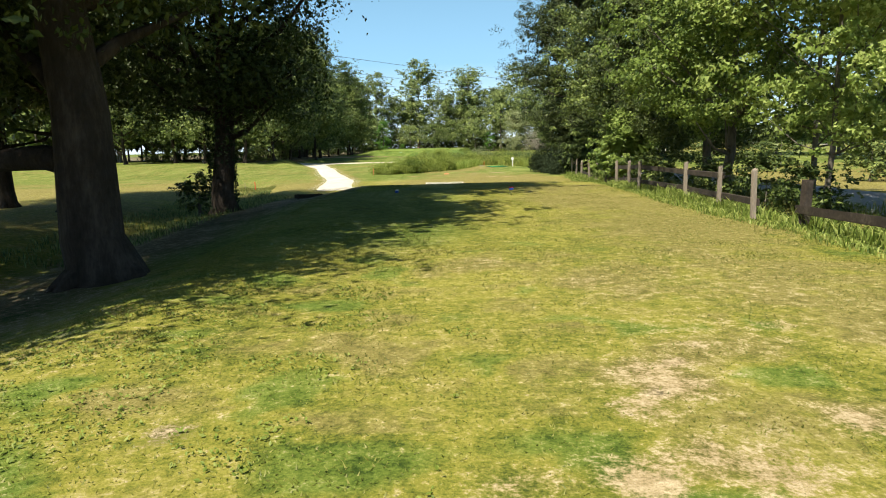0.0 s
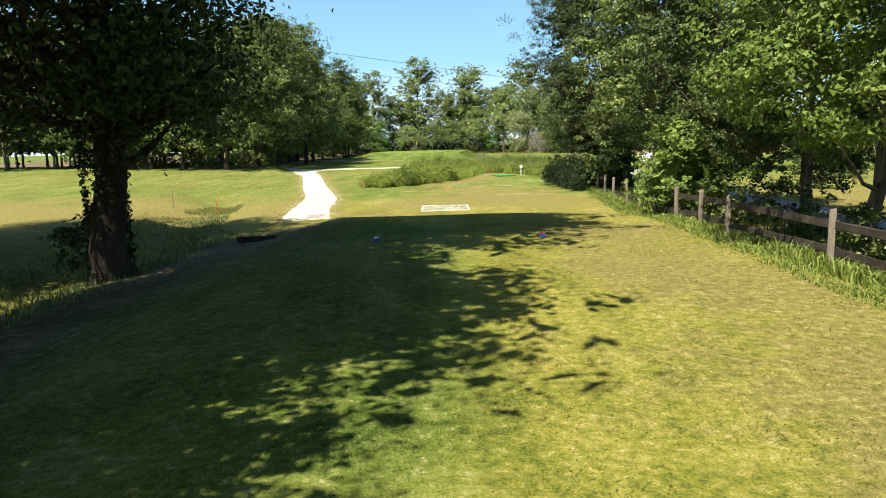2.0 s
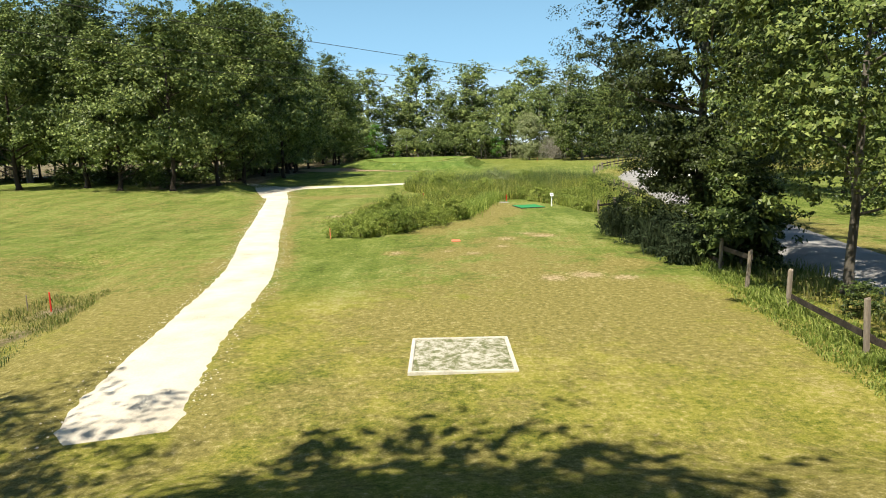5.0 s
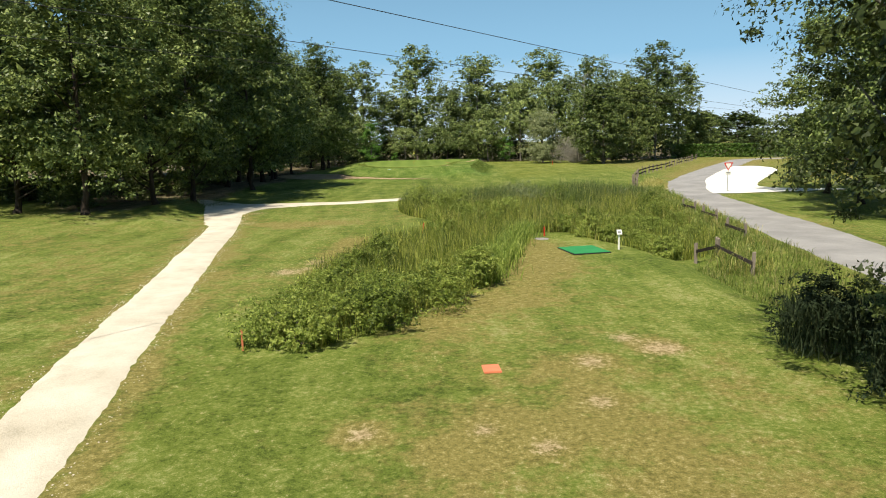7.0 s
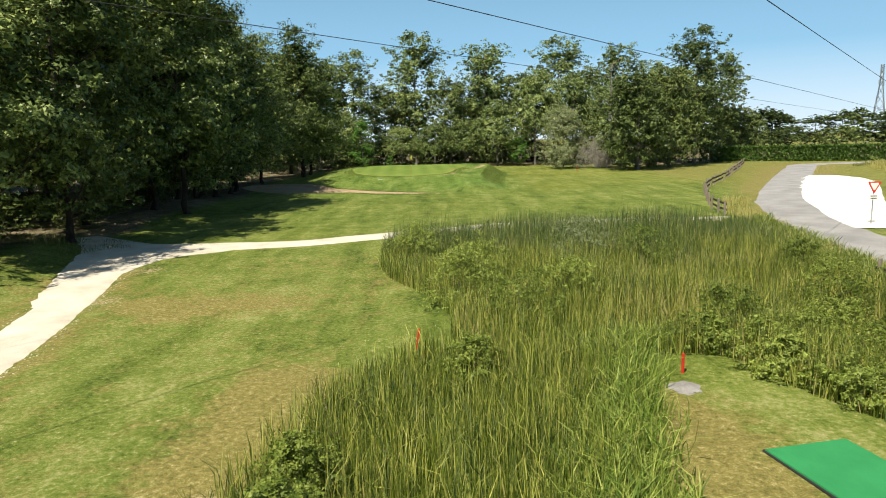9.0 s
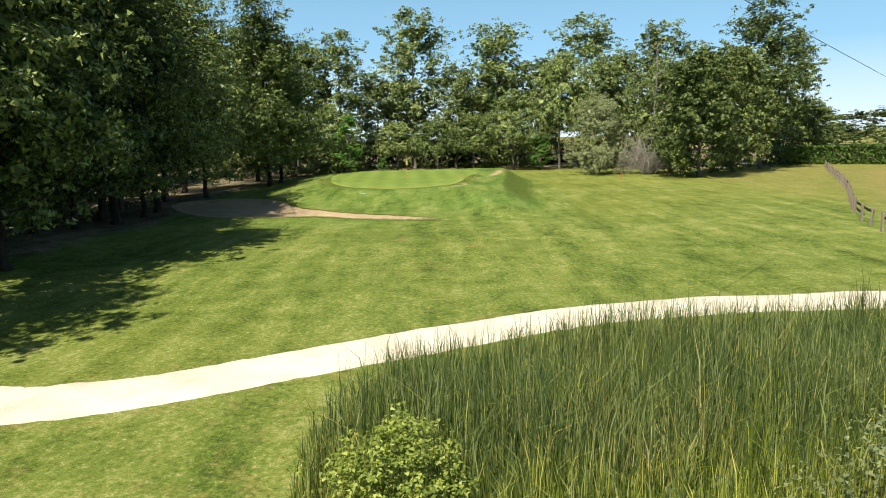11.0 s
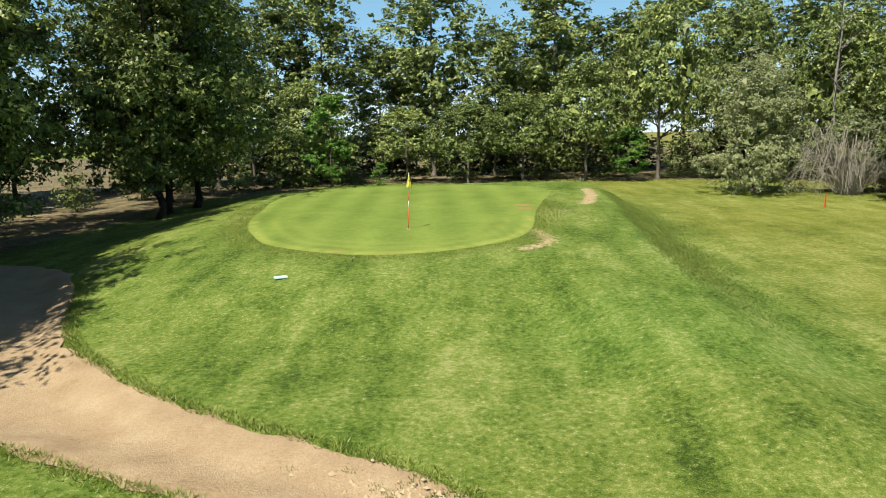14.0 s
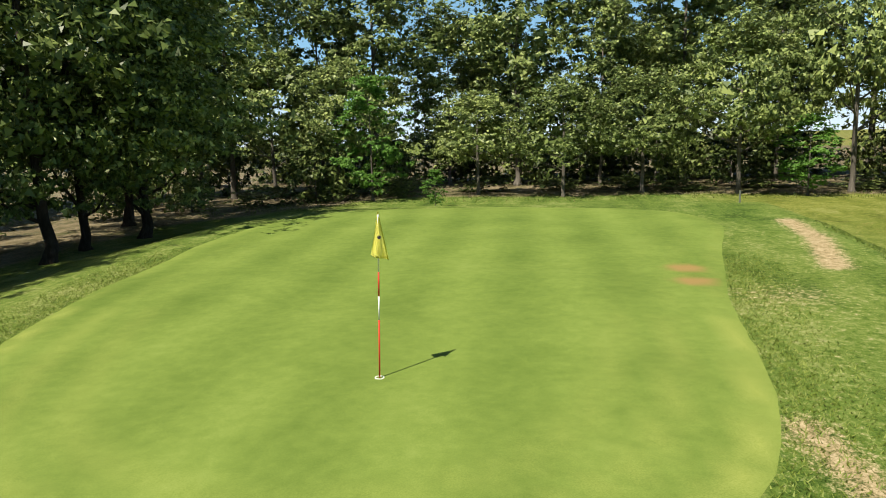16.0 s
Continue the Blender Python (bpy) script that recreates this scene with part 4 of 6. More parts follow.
t3 = stand(make_tree("lane_tree", 47, 15.0, 3.5, 1.6, 0.24, 64000, 0.075, GREY_BARK, OLD_LEAF, "tall dense dark green tree by the lane", group=GROUP, clumps=90, clump=0.26, core=16000, core_leaf=0.105, core_low=0.1), 10.4, 32.8)
another(t3, 10.9, 27.6, 130, 0.82)
t4 = stand(make_tree("lane_tree", 53, 16.0, 5.2, 1.9, 0.28, 115000, 0.056, GREY_BARK, LANE_LEAF, "tall spreading grey-green tree by the lane", group=GROUP, clumps=120, clump=0.2, belly=0.45, fill=0.3, limbs=26, core=26000, core_leaf=0.14, core_low=0.05), 10.6, 52.0)
t5 = stand(make_tree("lane_tree", 59, 13.5, 3.9, 2.9, 0.13, 52000, 0.078, GREY_BARK, WOOD_LEAF, "light yellow-green tree on a slim trunk by the lane", group=GROUP, clumps=80, clump=0.26, core=13000, core_leaf=0.1, core_low=0.15), 11.0, 42.0)
shrub("shrub", 63, 10.1, 46.6, 3.4, 1.5, 9000, 0.075, OAK_LEAF, "dark broadleaf shrub under the lane tree", 0.15, 40, core=700)
shrub("shrub", 64, 10.7, 49.6, 3.0, 1.5, 9000, 0.075, OAK_LEAF, "dark broadleaf shrub under the lane tree", 0.15, 40, core=700)
shrub("shrub", 61, 8.6, 31.3, 3.3, 1.6, 9000, 0.075, BRIGHT_LEAF, "light green broadleaf shrub leaning over the fence", 0.3, 40, core=500)
shrub("shrub", 62, 8.9, 33.6, 2.2, 1.2, 3000, 0.075, BRIGHT_LEAF, "light green broadleaf shrub beside the fence", 0.2, 30)
for i, (x, y, h, r) in enumerate(((8.4, 55.6, 1.75, 1.25), (8.9, 53.0, 1.9, 1.2), (8.5, 49.6, 1.7, 1.2), (8.6, 47.6, 1.3, 0.9))):
    ob = shrub("juniper_shrub", 71 + i, x, y, h, r, 5200, 0.048, DARK_LEAF, "dark spiky evergreen shrub on the tee's edge", 0.05, 34, group="evergreen shrubs", quads=False)
    rng = np.random.default_rng(i)
    n = 1700
    a, q = rng.random(n) * 6.283, r * 0.8 * rng.random(n) ** 0.5
    v, f = blades(rng, np.cos(a) * q, np.sin(a) * q, h * (0.02 + 0.6 * rng.random(n)), 0.25 + 0.4 * rng.random(n), np.full(n, 0.026), 0.2 + 0.7 * rng.random(n))
    part("spike", mesh_of("spike", v, f, DARK_LEAF), ob, "upright dark shoots")

# ---- woods ----
GROUP = "woodland trees"
w_a = stand(make_tree("woodland_tree", 101, 20.0, 6.0, 2.1, 0.28, 20000, 0.155, BARK, OAK_LEAF, "tall broadleaf tree at the dark edge of a wood", group=GROUP, clumps=95, clump=0.24, core=5600, core_leaf=0.24, core_low=0.1, round_top=0.5, fill=0.35), -24.5, 104.0)
w_b = stand(make_tree("woodland_tree", 103, 21.0, 5.4, 2.0, 0.24, 19000, 0.155, BARK, WOOD_LEAF, "tall broadleaf tree at the dark edge of a wood", group=GROUP, clumps=90, clump=0.25, core=5600, core_leaf=0.24, core_low=0.1, round_top=0.5, fill=0.35), -23.8, 113.0, 40)
w_c = stand(make_tree("woodland_tree", 107, 18.5, 5.8, 1.6, 0.26, 19000, 0.155, BARK, WOOD_LEAF, "broadleaf tree with a full low crown at a wood's edge", group=GROUP, clumps=85, clump=0.26, core=5600, core_leaf=0.24, core_low=0.1, round_top=0.5, fill=0.35), -31.5, 103.4, 10)
inner = stand(make_tree("woodland_tree", 109, 19.5, 5.2, 2.6, 0.2, 2200, 0.58, GREY_BARK, OAK_LEAF, "tall woodland tree standing deep in shade", group=GROUP, clumps=60, clump=0.24, limbs=8), -31, 113)
EDGE = [(w_a, -25.2, 86.2, 0.9), (w_c, -22.9, 92.2, 0.82), (w_b, -21.8, 97.2, 0.9), (w_b, -20.9, 112.0, 0.95), (w_c, 26.0, 79.5, 0.8), (w_c, 29.5, 88.0, 0.8), (w_c, 32.0, 96.6, 0.85), (w_a, 40.5, 99.5, 0.75), (w_c, 29.0, 72.0, 0.8), (w_b, -25.2, 121.5, 1.0), (w_a, -24.4, 129.5, 1.05), (w_b, -25.0, 125.4, 0.95), (w_b, -24.8, 148.8, 0.9), (w_a, -27.0, 132.6, 1.0), (w_b, -24.2, 133.4, 0.8), (w_c, -24.6, 136.8, 1.0), (w_b, -27.5, 145.5, 1.0), (w_a, -29.5, 155.5, 0.95), (w_b, -22.0, 162.2, 1.0), (w_b, -22.9, 165.3, 0.85), (w_c, -22.3, 168.8, 1.0), (w_c, -26.5, 173.5, 1.05),
        (w_a, -38.5, 101.0, 1.0), (w_c, -43.5, 92.5, 0.95), (w_a, -37.0, 93.5, 0.9), (w_c, -31.0, 88.0, 0.85), (inner, -60, 100, 1.0), (w_c, -44.5, 104.5, 1.1), (inner, -51, 107, 1.05), (inner, -58, 109, 0.95), (inner, -66, 112, 1.0), (inner, -75, 117, 1.0), (inner, -84, 119, 0.9), (inner, -95, 122, 1.0), (inner, -106, 124, 0.95), (inner, -118, 127, 1.0), (inner, -130, 130, 1.0)]
for i, (t, x, y, k) in enumerate(EDGE):
    another(t, x, y, i * 83 % 360, k, k * (0.92 + 0.04 * (i % 5)))
rng = np.random.default_rng(3)
for gx in range(-72, -27, 7):
    for gy in range(108, 186, 8):
        x, y = gx + rng.uniform(-2.5, 2.5), gy + rng.uniform(-2.5, 2.5)
        if (y < 150 or x > -55) and not (x > -40 and y > 140):
            another(inner, x, y, rng.uniform(0, 360), rng.uniform(0.85, 1.1), rng.uniform(0.9, 1.15))
# the high row behind the green
GROUP = "trees behind the green"
b_a = stand(make_tree("woodland_tree", 121, 26.5, 5.4, 6.5, 0.25, 15000, 0.21, GREY_BARK, BACK_LEAF, "very tall open-crowned tree behind the green", group=GROUP, clumps=100, clump=0.23, belly=0.5, round_top=0.42, fill=0.3, core=3000, core_leaf=0.36, core_low=0.1), -6.3, 201.0)
b_b = stand(make_tree("woodland_tree", 123, 25.0, 5.0, 5.0, 0.22, 14500, 0.21, GREY_BARK, BACK_LEAF, "very tall open-crowned tree behind the green", group=GROUP, clumps=96, clump=0.23, belly=0.5, round_top=0.42, fill=0.3, core=3000, core_leaf=0.36, core_low=0.1), 8.5, 203.0)
b_c = stand(make_tree("woodland_tree", 127, 22.5, 5.0, 4.8, 0.2, 14500, 0.21, GREY_BARK, BACK_LEAF, "tall leafy tree with a full crown behind the green", group=GROUP, clumps=92, clump=0.23, belly=0.5, round_top=0.42, fill=0.3, core=3000, core_leaf=0.36, core_low=0.1), 1.0, 198.0)
b_d = stand(make_tree("woodland_tree", 129, 10.5, 4.4, 3.4, 0.16, 11000, 0.15, GREY_BARK, BACK_LEAF, "leafy tree with low boughs over dark woodland floor", group=GROUP, clumps=70, clump=0.25, belly=0.4, core=260, core_leaf=0.5, core_low=0.15), -24.0, 188.0)
LEADERS = [(b_d, -19.6, 190.2, 0.95, 0.95), (b_d, -8.6, 190.3, 0.85, 0.7), (b_d, -2.2, 188.8, 0.9, 0.75), (b_d, 3.6, 190.8, 0.95, 0.8), (b_d, 9.8, 188.8, 1.0, 1.1), (b_d, 17.0, 188.8, 1.1, 1.6), (b_d, 23.6, 185.8, 1.1, 1.5), (b_d, 30.5, 181.8, 1.05, 1.35), (b_a, -18.5, 198, 1.0, 0.86), (b_b, -28.5, 190, 1.0, 0.84), (b_c, -37, 188, 1.0, 0.9), (b_a, 23.8, 203, 1.2, 0.95), (b_b, 34, 191, 0.95, 0.9), (b_a, 43.0, 176.5, 0.95, 0.86), (b_b, 51, 186.5, 0.9, 0.8), (b_c, -24, 199, 0.95, 0.95)]
FILLERS = [(b_c, -12.8, 203, 0.85, 0.72), (b_b, 4.0, 207, 0.75, 0.7), (b_c, 15.8, 201, 0.85, 0.8), (b_b, 29.6, 200, 0.8, 0.78), (b_c, 39, 184, 0.8, 0.72), (b_c, 47, 193, 0.9, 0.8), (b_c, -33, 193, 0.85, 0.75), (b_b, 19.0, 209, 0.7, 0.72), (b_c, -9, 210, 0.8, 0.72), (b_c, 9.5, 213, 0.9, 0.72), (b_b, 41, 199, 0.9, 0.8)]
for i, (t, x, y, k, kz) in enumerate(LEADERS + FILLERS):
    another(t, x, y, i * 67 % 360, k, kz)
for t, k, kz in ((b_a, 1.2, 1.0), (b_b, 1.25, 1.0), (b_c, 0.75, 0.75)):
    t.scale = (k, k, kz)
dense = stand(make_tree("woodland_tree", 131, 14.5, 5.2, 0.6, 0.25, 15000, 0.2, GREY_BARK, OAK_LEAF, "dense bushy tree with leaves down to the grass", clumps=110, clump=0.22, belly=0.35, core=3500, core_leaf=0.3, core_low=0.05, round_top=0.5), 29.0, 162.5)
another(dense, 36.5, 170.5, 90, 0.95, 1.1)
another(dense, 58, 192, 30, 0.8, 0.7)
shrub("willow_shrub", 141, 19.4, 172.0, 9.6, 4.5, 24000, 0.1, GREY_LEAF, "pale grey-green willow bush at the fairway's edge", 0.2, 60, 0.1, quads=False, clump=0.26, core=900)


def dead_shrub(x, y):
    ob = base("dead_shrub", x, y, label="bare grey dead shrub among the willow leaves", category="shrub")
    rng = np.random.default_rng(77)
    s = Shape()
    for k in range(170):
        a, r, h = rng.random() * 6.283, 1.4 + 4.0 * rng.random(), 1.5 + 3.6 * rng.random()
        tip = Vector((math.cos(a) * r, math.sin(a) * r, h * (0.05 + 0.55 * rng.random())))
        m = Vector((tip.x * 0.4, tip.y * 0.4, h * 0.62)) + Vector(rng.normal(0, 0.5, 3))
        q = Vector((tip.x * 0.75, tip.y * 0.75, h)) + Vector(rng.normal(0, 0.25, 3))
        s.tube([(tip.x * 0.12, tip.y * 0.12, -0.1), m, q, tip], [0.034, 0.028, 0.02, 0.006], 4, False)
        for j in range(6):
            e = m.lerp(q, rng.random()) if j < 3 else q.lerp(tip, rng.random())
            s.tube([e, e + Vector(rng.normal(0, 0.55, 3)) + Vector((0, 0, -0.35))], [0.016, 0.005], 3, False)
    part("branch", s.mesh("branch", TWIG), ob)


def dead_tree(x, y):
    ob = base("dead_tree", x, y, label="tall bare pale dead tree standing in the green wood", category="tree")
    rng = np.random.default_rng(79)
    trunk = [(0, 0, -0.2), (0.1, 0.0, 4), (0.0, 0.1, 8.5), (0.25, 0.0, 13), (0.1, 0.05, 17.5)]
    part("trunk", Shape().tube(trunk, [0.17, 0.13, 0.1, 0.06, 0.02], 8).mesh("trunk", PALE_BARK, True), ob)
    s = Shape()
    for k in range(26):
        h, a, r = 7 + 10 * rng.random(), rng.random() * 6.283, 0.7 + 1.5 * rng.random()
        m = Vector((math.cos(a) * r * 0.5, math.sin(a) * r * 0.5, h + 0.35 * r))
        e = Vector((math.cos(a) * r, math.sin(a) * r, h + r * (0.5 + 0.6 * rng.random())))
        s.tube([(0.1, 0.03, h), m, e], [0.045, 0.03, 0.008], 5, False)
        s.tube([m, m + Vector(rng.normal(0, 0.4, 3))], [0.02, 0.006], 4, False)
    part("branch", s.mesh("branch", PALE_BARK), ob, "bare pale branches")


dead_shrub(25.2, 169.6)
shrub("willow_shrub", 143, 26.4, 171.2, 5.6, 3.6, 9000, 0.1, GREY_LEAF, "pale grey-green willow bush behind dead branches", 0.2, 50, 0.08, quads=False, clump=0.26, core=500)
dead_tree(28.6, 178.6)
lime = stand(make_tree("young_tree", 151, 8.5, 2.3, 1.2, 0.09, 6500, 0.15, GREY_BARK, LIME_LEAF, "young bright green tree against the dark wood", "tree", clumps=40, clump=0.32, squash=0.4), -15.7, 186.0)
another(lime, 13.5, 186.5, 120, 0.75, 0.6)
another(lime, -10.2, 181.0, 50, 0.3, 0.28)
under = stand(make_tree("undergrowth_shrub", 153, 4.2, 2.2, 0.2, 0.06, 2000, 0.185, GREY_BARK, OAK_LEAF, "dull green undergrowth shrub at the wood's foot", "shrub", "undergrowth", clumps=34, clump=0.34, belly=0.35, limbs=5, sides=6), -20, 186)
rng = np.random.default_rng(9)
for x, y in [(-36, 184), (-31, 183), (-22.5, 193), (-17, 195), (-3, 199), (5.5, 198), (11.5, 198), (0.5, 206), (-13, 207), (18, 209), (-20, 203), (-7, 204), (8, 205), (24, 201), (30, 197), (36, 190), (13, 206), (-31, 194), (-38, 192), (42, 186), (46, 182)]:
    another(under, x, y, rng.uniform(0, 360), rng.uniform(1.0, 1.5), rng.uniform(1.0, 1.8))
for x, y in [(-27.5, 101.5), (-34.5, 103), (-42, 104.5), (-27.3, 118), (-28, 127), (-29, 141), (-33, 152), (-33, 160), (-31, 168), (-30, 176), (-47, 108), (-56, 112), (-33, 136), (-36, 146), (-38, 165), (-27, 181), (-27.5, 90.5), (-30.5, 93.5), (-33.5, 97), (-26.5, 97), (-37, 99), (-30, 107), (-26, 109), (-41, 97.5), (-25.5, 116), (-24.5, 102.5)]:
    another(under, x, y, rng.uniform(0, 360), rng.uniform(0.5, 0.9), rng.uniform(0.35, 0.7))
for i in range(11):
    x = -24 + i * 5.3 + rng.uniform(-1.5, 1.5)
    another(under, x, 192.5 + rng.uniform(-1.0, 3) - 0.012 * (x - 2) ** 2, rng.uniform(0, 360), rng.uniform(0.7, 1.1), rng.uniform(0.15, 0.35))
# far woods past the lane
for i in range(34):
    x = 60 + i * 7 + rng.uniform(-3, 3)
    another(inner, x, 262 + rng.uniform(-8, 25) + i * 2, rng.uniform(0, 360), rng.uniform(0.8, 1.05) * 1.5, rng.uniform(0.5, 0.72))
for i in range(20):
    another(under, -40 + i * 4.4 + rng.uniform(-1, 1), 207 + rng.uniform(-4, 8), rng.uniform(0, 360), 1.6, rng.uniform(0.9, 1.35))
for i in range(11):
    another(inner, 46 + rng.uniform(-3, 5), 2 + i * 9 + rng.uniform(-2, 2), rng.uniform(0, 360), 1.0, rng.uniform(0.6, 0.9))
for x, y, k in ((8.7, 15.6, 0.3), (9.0, 18.4, 0.34), (8.8, 21.2, 0.28), (9.0, 24.8, 0.36), (8.9, 28.6, 0.34), (9.6, 36.5, 0.24), (9.9, 39.6, 0.2), (19, 17, 0.5), (22, 24, 0.6), (20, 31, 0.45), (26, 38, 0.7), (24, 15, 0.6), (30, 28, 0.8), (21, 45, 0.5), (28, 55, 0.8), (24, 62, 0.5)):
    another(under, x, y, x * 31, k * 1.2, k)
for i in range(12):
    another(under, 66 + i * 15 + rng.uniform(-2, 2), 250 + rng.uniform(-5, 5), rng.uniform(0, 360), 2.6, rng.uniform(1.3, 2.0))


def hedge(line, height, depth, label):
    ob = base("hedge", line[0][0], line[0][1], 0.0, label=label, category="hedge")
    rng = np.random.default_rng(15)
    p = smooth_line(line, 0.5)
    n = 32000
    k = rng.integers(0, len(p), n)
    side = rng.uniform(-depth / 2, depth / 2, n)
    hh = height * np.where(rng.random(n) < 0.3, 0.97 + 0.05 * rng.random(n), rng.random(n))
    c = np.column_stack([p[k, 0] + rng.uniform(-0.4, 0.4, n), p[k, 1] + side, hh + 0.2])
    v, f = leaf_cloud(rng, c - np.array([line[0][0], line[0][1], 0]), np.full(n, 0.1), n, 0.26, 1.0)
    part("foliage", mesh_of("foliage", v, f, HEDGE_LEAF), ob)


hedge([(50, 186), (62, 181), (75, 176), (98, 167)], 2.7, 1.2, "long clipped green hedge across the lane's end")


# ---- reeds and rough grass ----
def build_reeds():
    rng = np.random.default_rng(21)
    x, y = scatter(rng, REEDS, 112000, 0.1)
    d = -inside_distance(x, y, REEDS)
    tuss = waves(x, y, 0.55, 4.0)
    keep = rng.random(len(x)) < 0.8 + 0.3 * tuss
    x, y, d, tuss = x[keep], y[keep], d[keep], tuss[keep]
    tall = ease((y - 91 + 3 * waves(x, y, 3.0, 1.0)) / 5)
    h = (0.85 + 0.85 * rng.random(len(x)) ** 1.3) * (0.6 + 0.4 * ease(d / 1.4)) * (0.92 + 0.28 * waves(x, y, 2.6, 2.0) + 0.14 * tuss) * np.where(y < 66, 0.8, 1.0) * (1 + 0.24 * tall)
    h = h * np.where((rng.random(len(x)) < 0.12) & (tall > 0.4), 1.3, 1.0)
    patch = waves(x, y, 1.9, 7.0) + 0.5 * tuss
    pick = rng.random(len(x))
    dark = pick < 0.12 + 0.7 * tall + 0.22 * (patch < -0.35)
    straw = ~dark & (pick > 0.97 - 0.34 * ease((patch - 0.1) / 0.5) * ease((y - 73) / 6) - 0.1 * ease((x - 3) / 3) * ease((y - 76) / 4) * ease((95 - y) / 4))
    for which, name, material, label in ((~dark & ~straw, "reeds", REED, "dense yellow-green reeds filling a wet hollow"), (dark, "bulrushes", RUSH, "tall dark blue-green bulrushes in a wet hollow"), (straw, "dry_reeds", STRAW, "straw-yellow dying reeds among the green ones")):
        px, py = x[which], y[which]
        v, f = blades(rng, px, py, land(px, py) - 0.03, h[which] * (0.85 if name == "dry_reeds" else 1.0), 0.009 + 0.018 * rng.random(len(px)), 0.05 + 0.6 * rng.random(len(px)) ** 2)
        stuff(name, v, f, material, label, "reeds")
    # paler sedge along the tee's edge
    edge = [(0.8, 63.7), (1.6, 66.9), (2.4, 70.9), (3.3, 74.4), (4.1, 77.6), (5.2, 78.2)]
    p = smooth_line(edge, 0.15)
    n = 6000
    k = rng.integers(0, len(p), n)
    x, y = p[k, 0] - 0.25 + rng.normal(0, 0.45, n), p[k, 1] + 0.45 + rng.normal(0, 0.4, n)
    v, f = blades(rng, x, y, land(x, y) - 0.03, 0.4 + 0.75 * rng.random(n), 0.018 + 0.024 * rng.random(n), 0.2 + 0.65 * rng.random(n))
    stuff("sedge", v, f, SEDGE, "pale arching sedge leaves fringing the reeds", "sedge")


build_reeds()
for i, (x, y, h, r, m) in enumerate(((-5.2, 57.9, 0.95, 1.1, MARSH_LEAF), (-4.4, 57.2, 0.9, 1.0, MARSH_LEAF), (-2.5, 58.8, 1.15, 1.2, MARSH_LEAF), (-0.7, 61.8, 1.25, 1.1, MARSH_LEAF), (-3.6, 58.6, 1.1, 1.5, MARSH_LEAF), (-1.7, 60.6, 1.15, 1.5, MARSH_LEAF), (-4.8, 60.8, 1.1, 1.3, MARSH_LEAF), (-2.9, 62.4, 1.15, 1.4, MARSH_LEAF), (0.6, 63.9, 1.35, 0.85, MARSH_LEAF), (-3.2, 68.6, 1.6, 0.9, MARSH_LEAF), (-0.4, 83.6, 1.9, 1.4, MARSH_LEAF), (1.6, 82.2, 1.8, 1.5, MARSH_LEAF), (0.6, 87.2, 1.9, 1.2, MARSH_LEAF), (3.6, 84.4, 1.7, 1.2, MARSH_LEAF), (5.6, 91.6, 2.2, 1.7, GREY_LEAF), (8.2, 90.6, 2.0, 1.4, MARSH_LEAF), (-2.2, 92.6, 1.9, 1.3, MARSH_LEAF), (6.2, 78.0, 1.1, 0.9, MARSH_LEAF), (7.3, 75.9, 1.0, 0.9, MARSH_LEAF), (8.2, 74.2, 1.0, 0.9, MARSH_LEAF), (9.3, 71.9, 0.9, 0.8, MARSH_LEAF), (9.6, 70.4, 0.9, 0.8, MARSH_LEAF), (10.2, 75.4, 1.3, 1.4, MARSH_LEAF), (8.9, 73.4, 0.95, 0.9, MARSH_LEAF), (7.6, 77.2, 1.2, 1.0, MARSH_LEAF), (11.4, 77.8, 1.4, 1.3, MARSH_LEAF), (10.4, 72.3, 1.1, 1.0, MARSH_LEAF), (12.6, 82.6, 1.5, 1.3, MARSH_LEAF), (-0.2, 76.4, 1.2, 0.8, MARSH_LEAF),
                                      (-4.7, 62.9, 1.1, 0.9, MARSH_LEAF), (-4.4, 65.0, 1.2, 0.9, MARSH_LEAF), (-4.1, 67.0, 1.3, 0.8, MARSH_LEAF), (-3.4, 70.8, 1.3, 0.7, MARSH_LEAF), (12.2, 74.6, 1.2, 1.0, MARSH_LEAF), (13.2, 79.5, 1.2, 1.0, MARSH_LEAF), (9.4, 78.6, 1.3, 1.1, MARSH_LEAF), (11.2, 80.8, 1.3, 1.1, MARSH_LEAF), (13.8, 85.5, 1.4, 1.1, MARSH_LEAF), (14.8, 89.0, 1.4, 1.0, MARSH_LEAF), (8.2, 81.0, 1.3, 1.0, MARSH_LEAF), (12.0, 77.0, 1.1, 0.9, MARSH_LEAF))):
    shrub("marsh_shrub", 201 + i, x, y, h, r, 5600, 0.044, m, "leafy waterside bush among the reeds", 0.1, 30, 0.03, "bushes in the reeds", False)


def tuft_field(name, outline, count, low, high, width, bend, material, label, seed, category="grass"):
    rng = np.random.default_rng(seed)
    x, y = scatter(rng, outline, count)
    x, y = x + rng.normal(0, 0.05, len(x)), y + rng.normal(0, 0.05, len(x))
    k = 0.6 + 0.4 * waves(x, y, 0.8, seed)
    v, f = blades(rng, x, y, land(x, y) - 0.02, (low + (high - low) * rng.random(len(x))) * k, np.full(len(x), width), bend * (0.4 + rng.random(len(x))))
    return stuff(name, v, f, material, label, category)


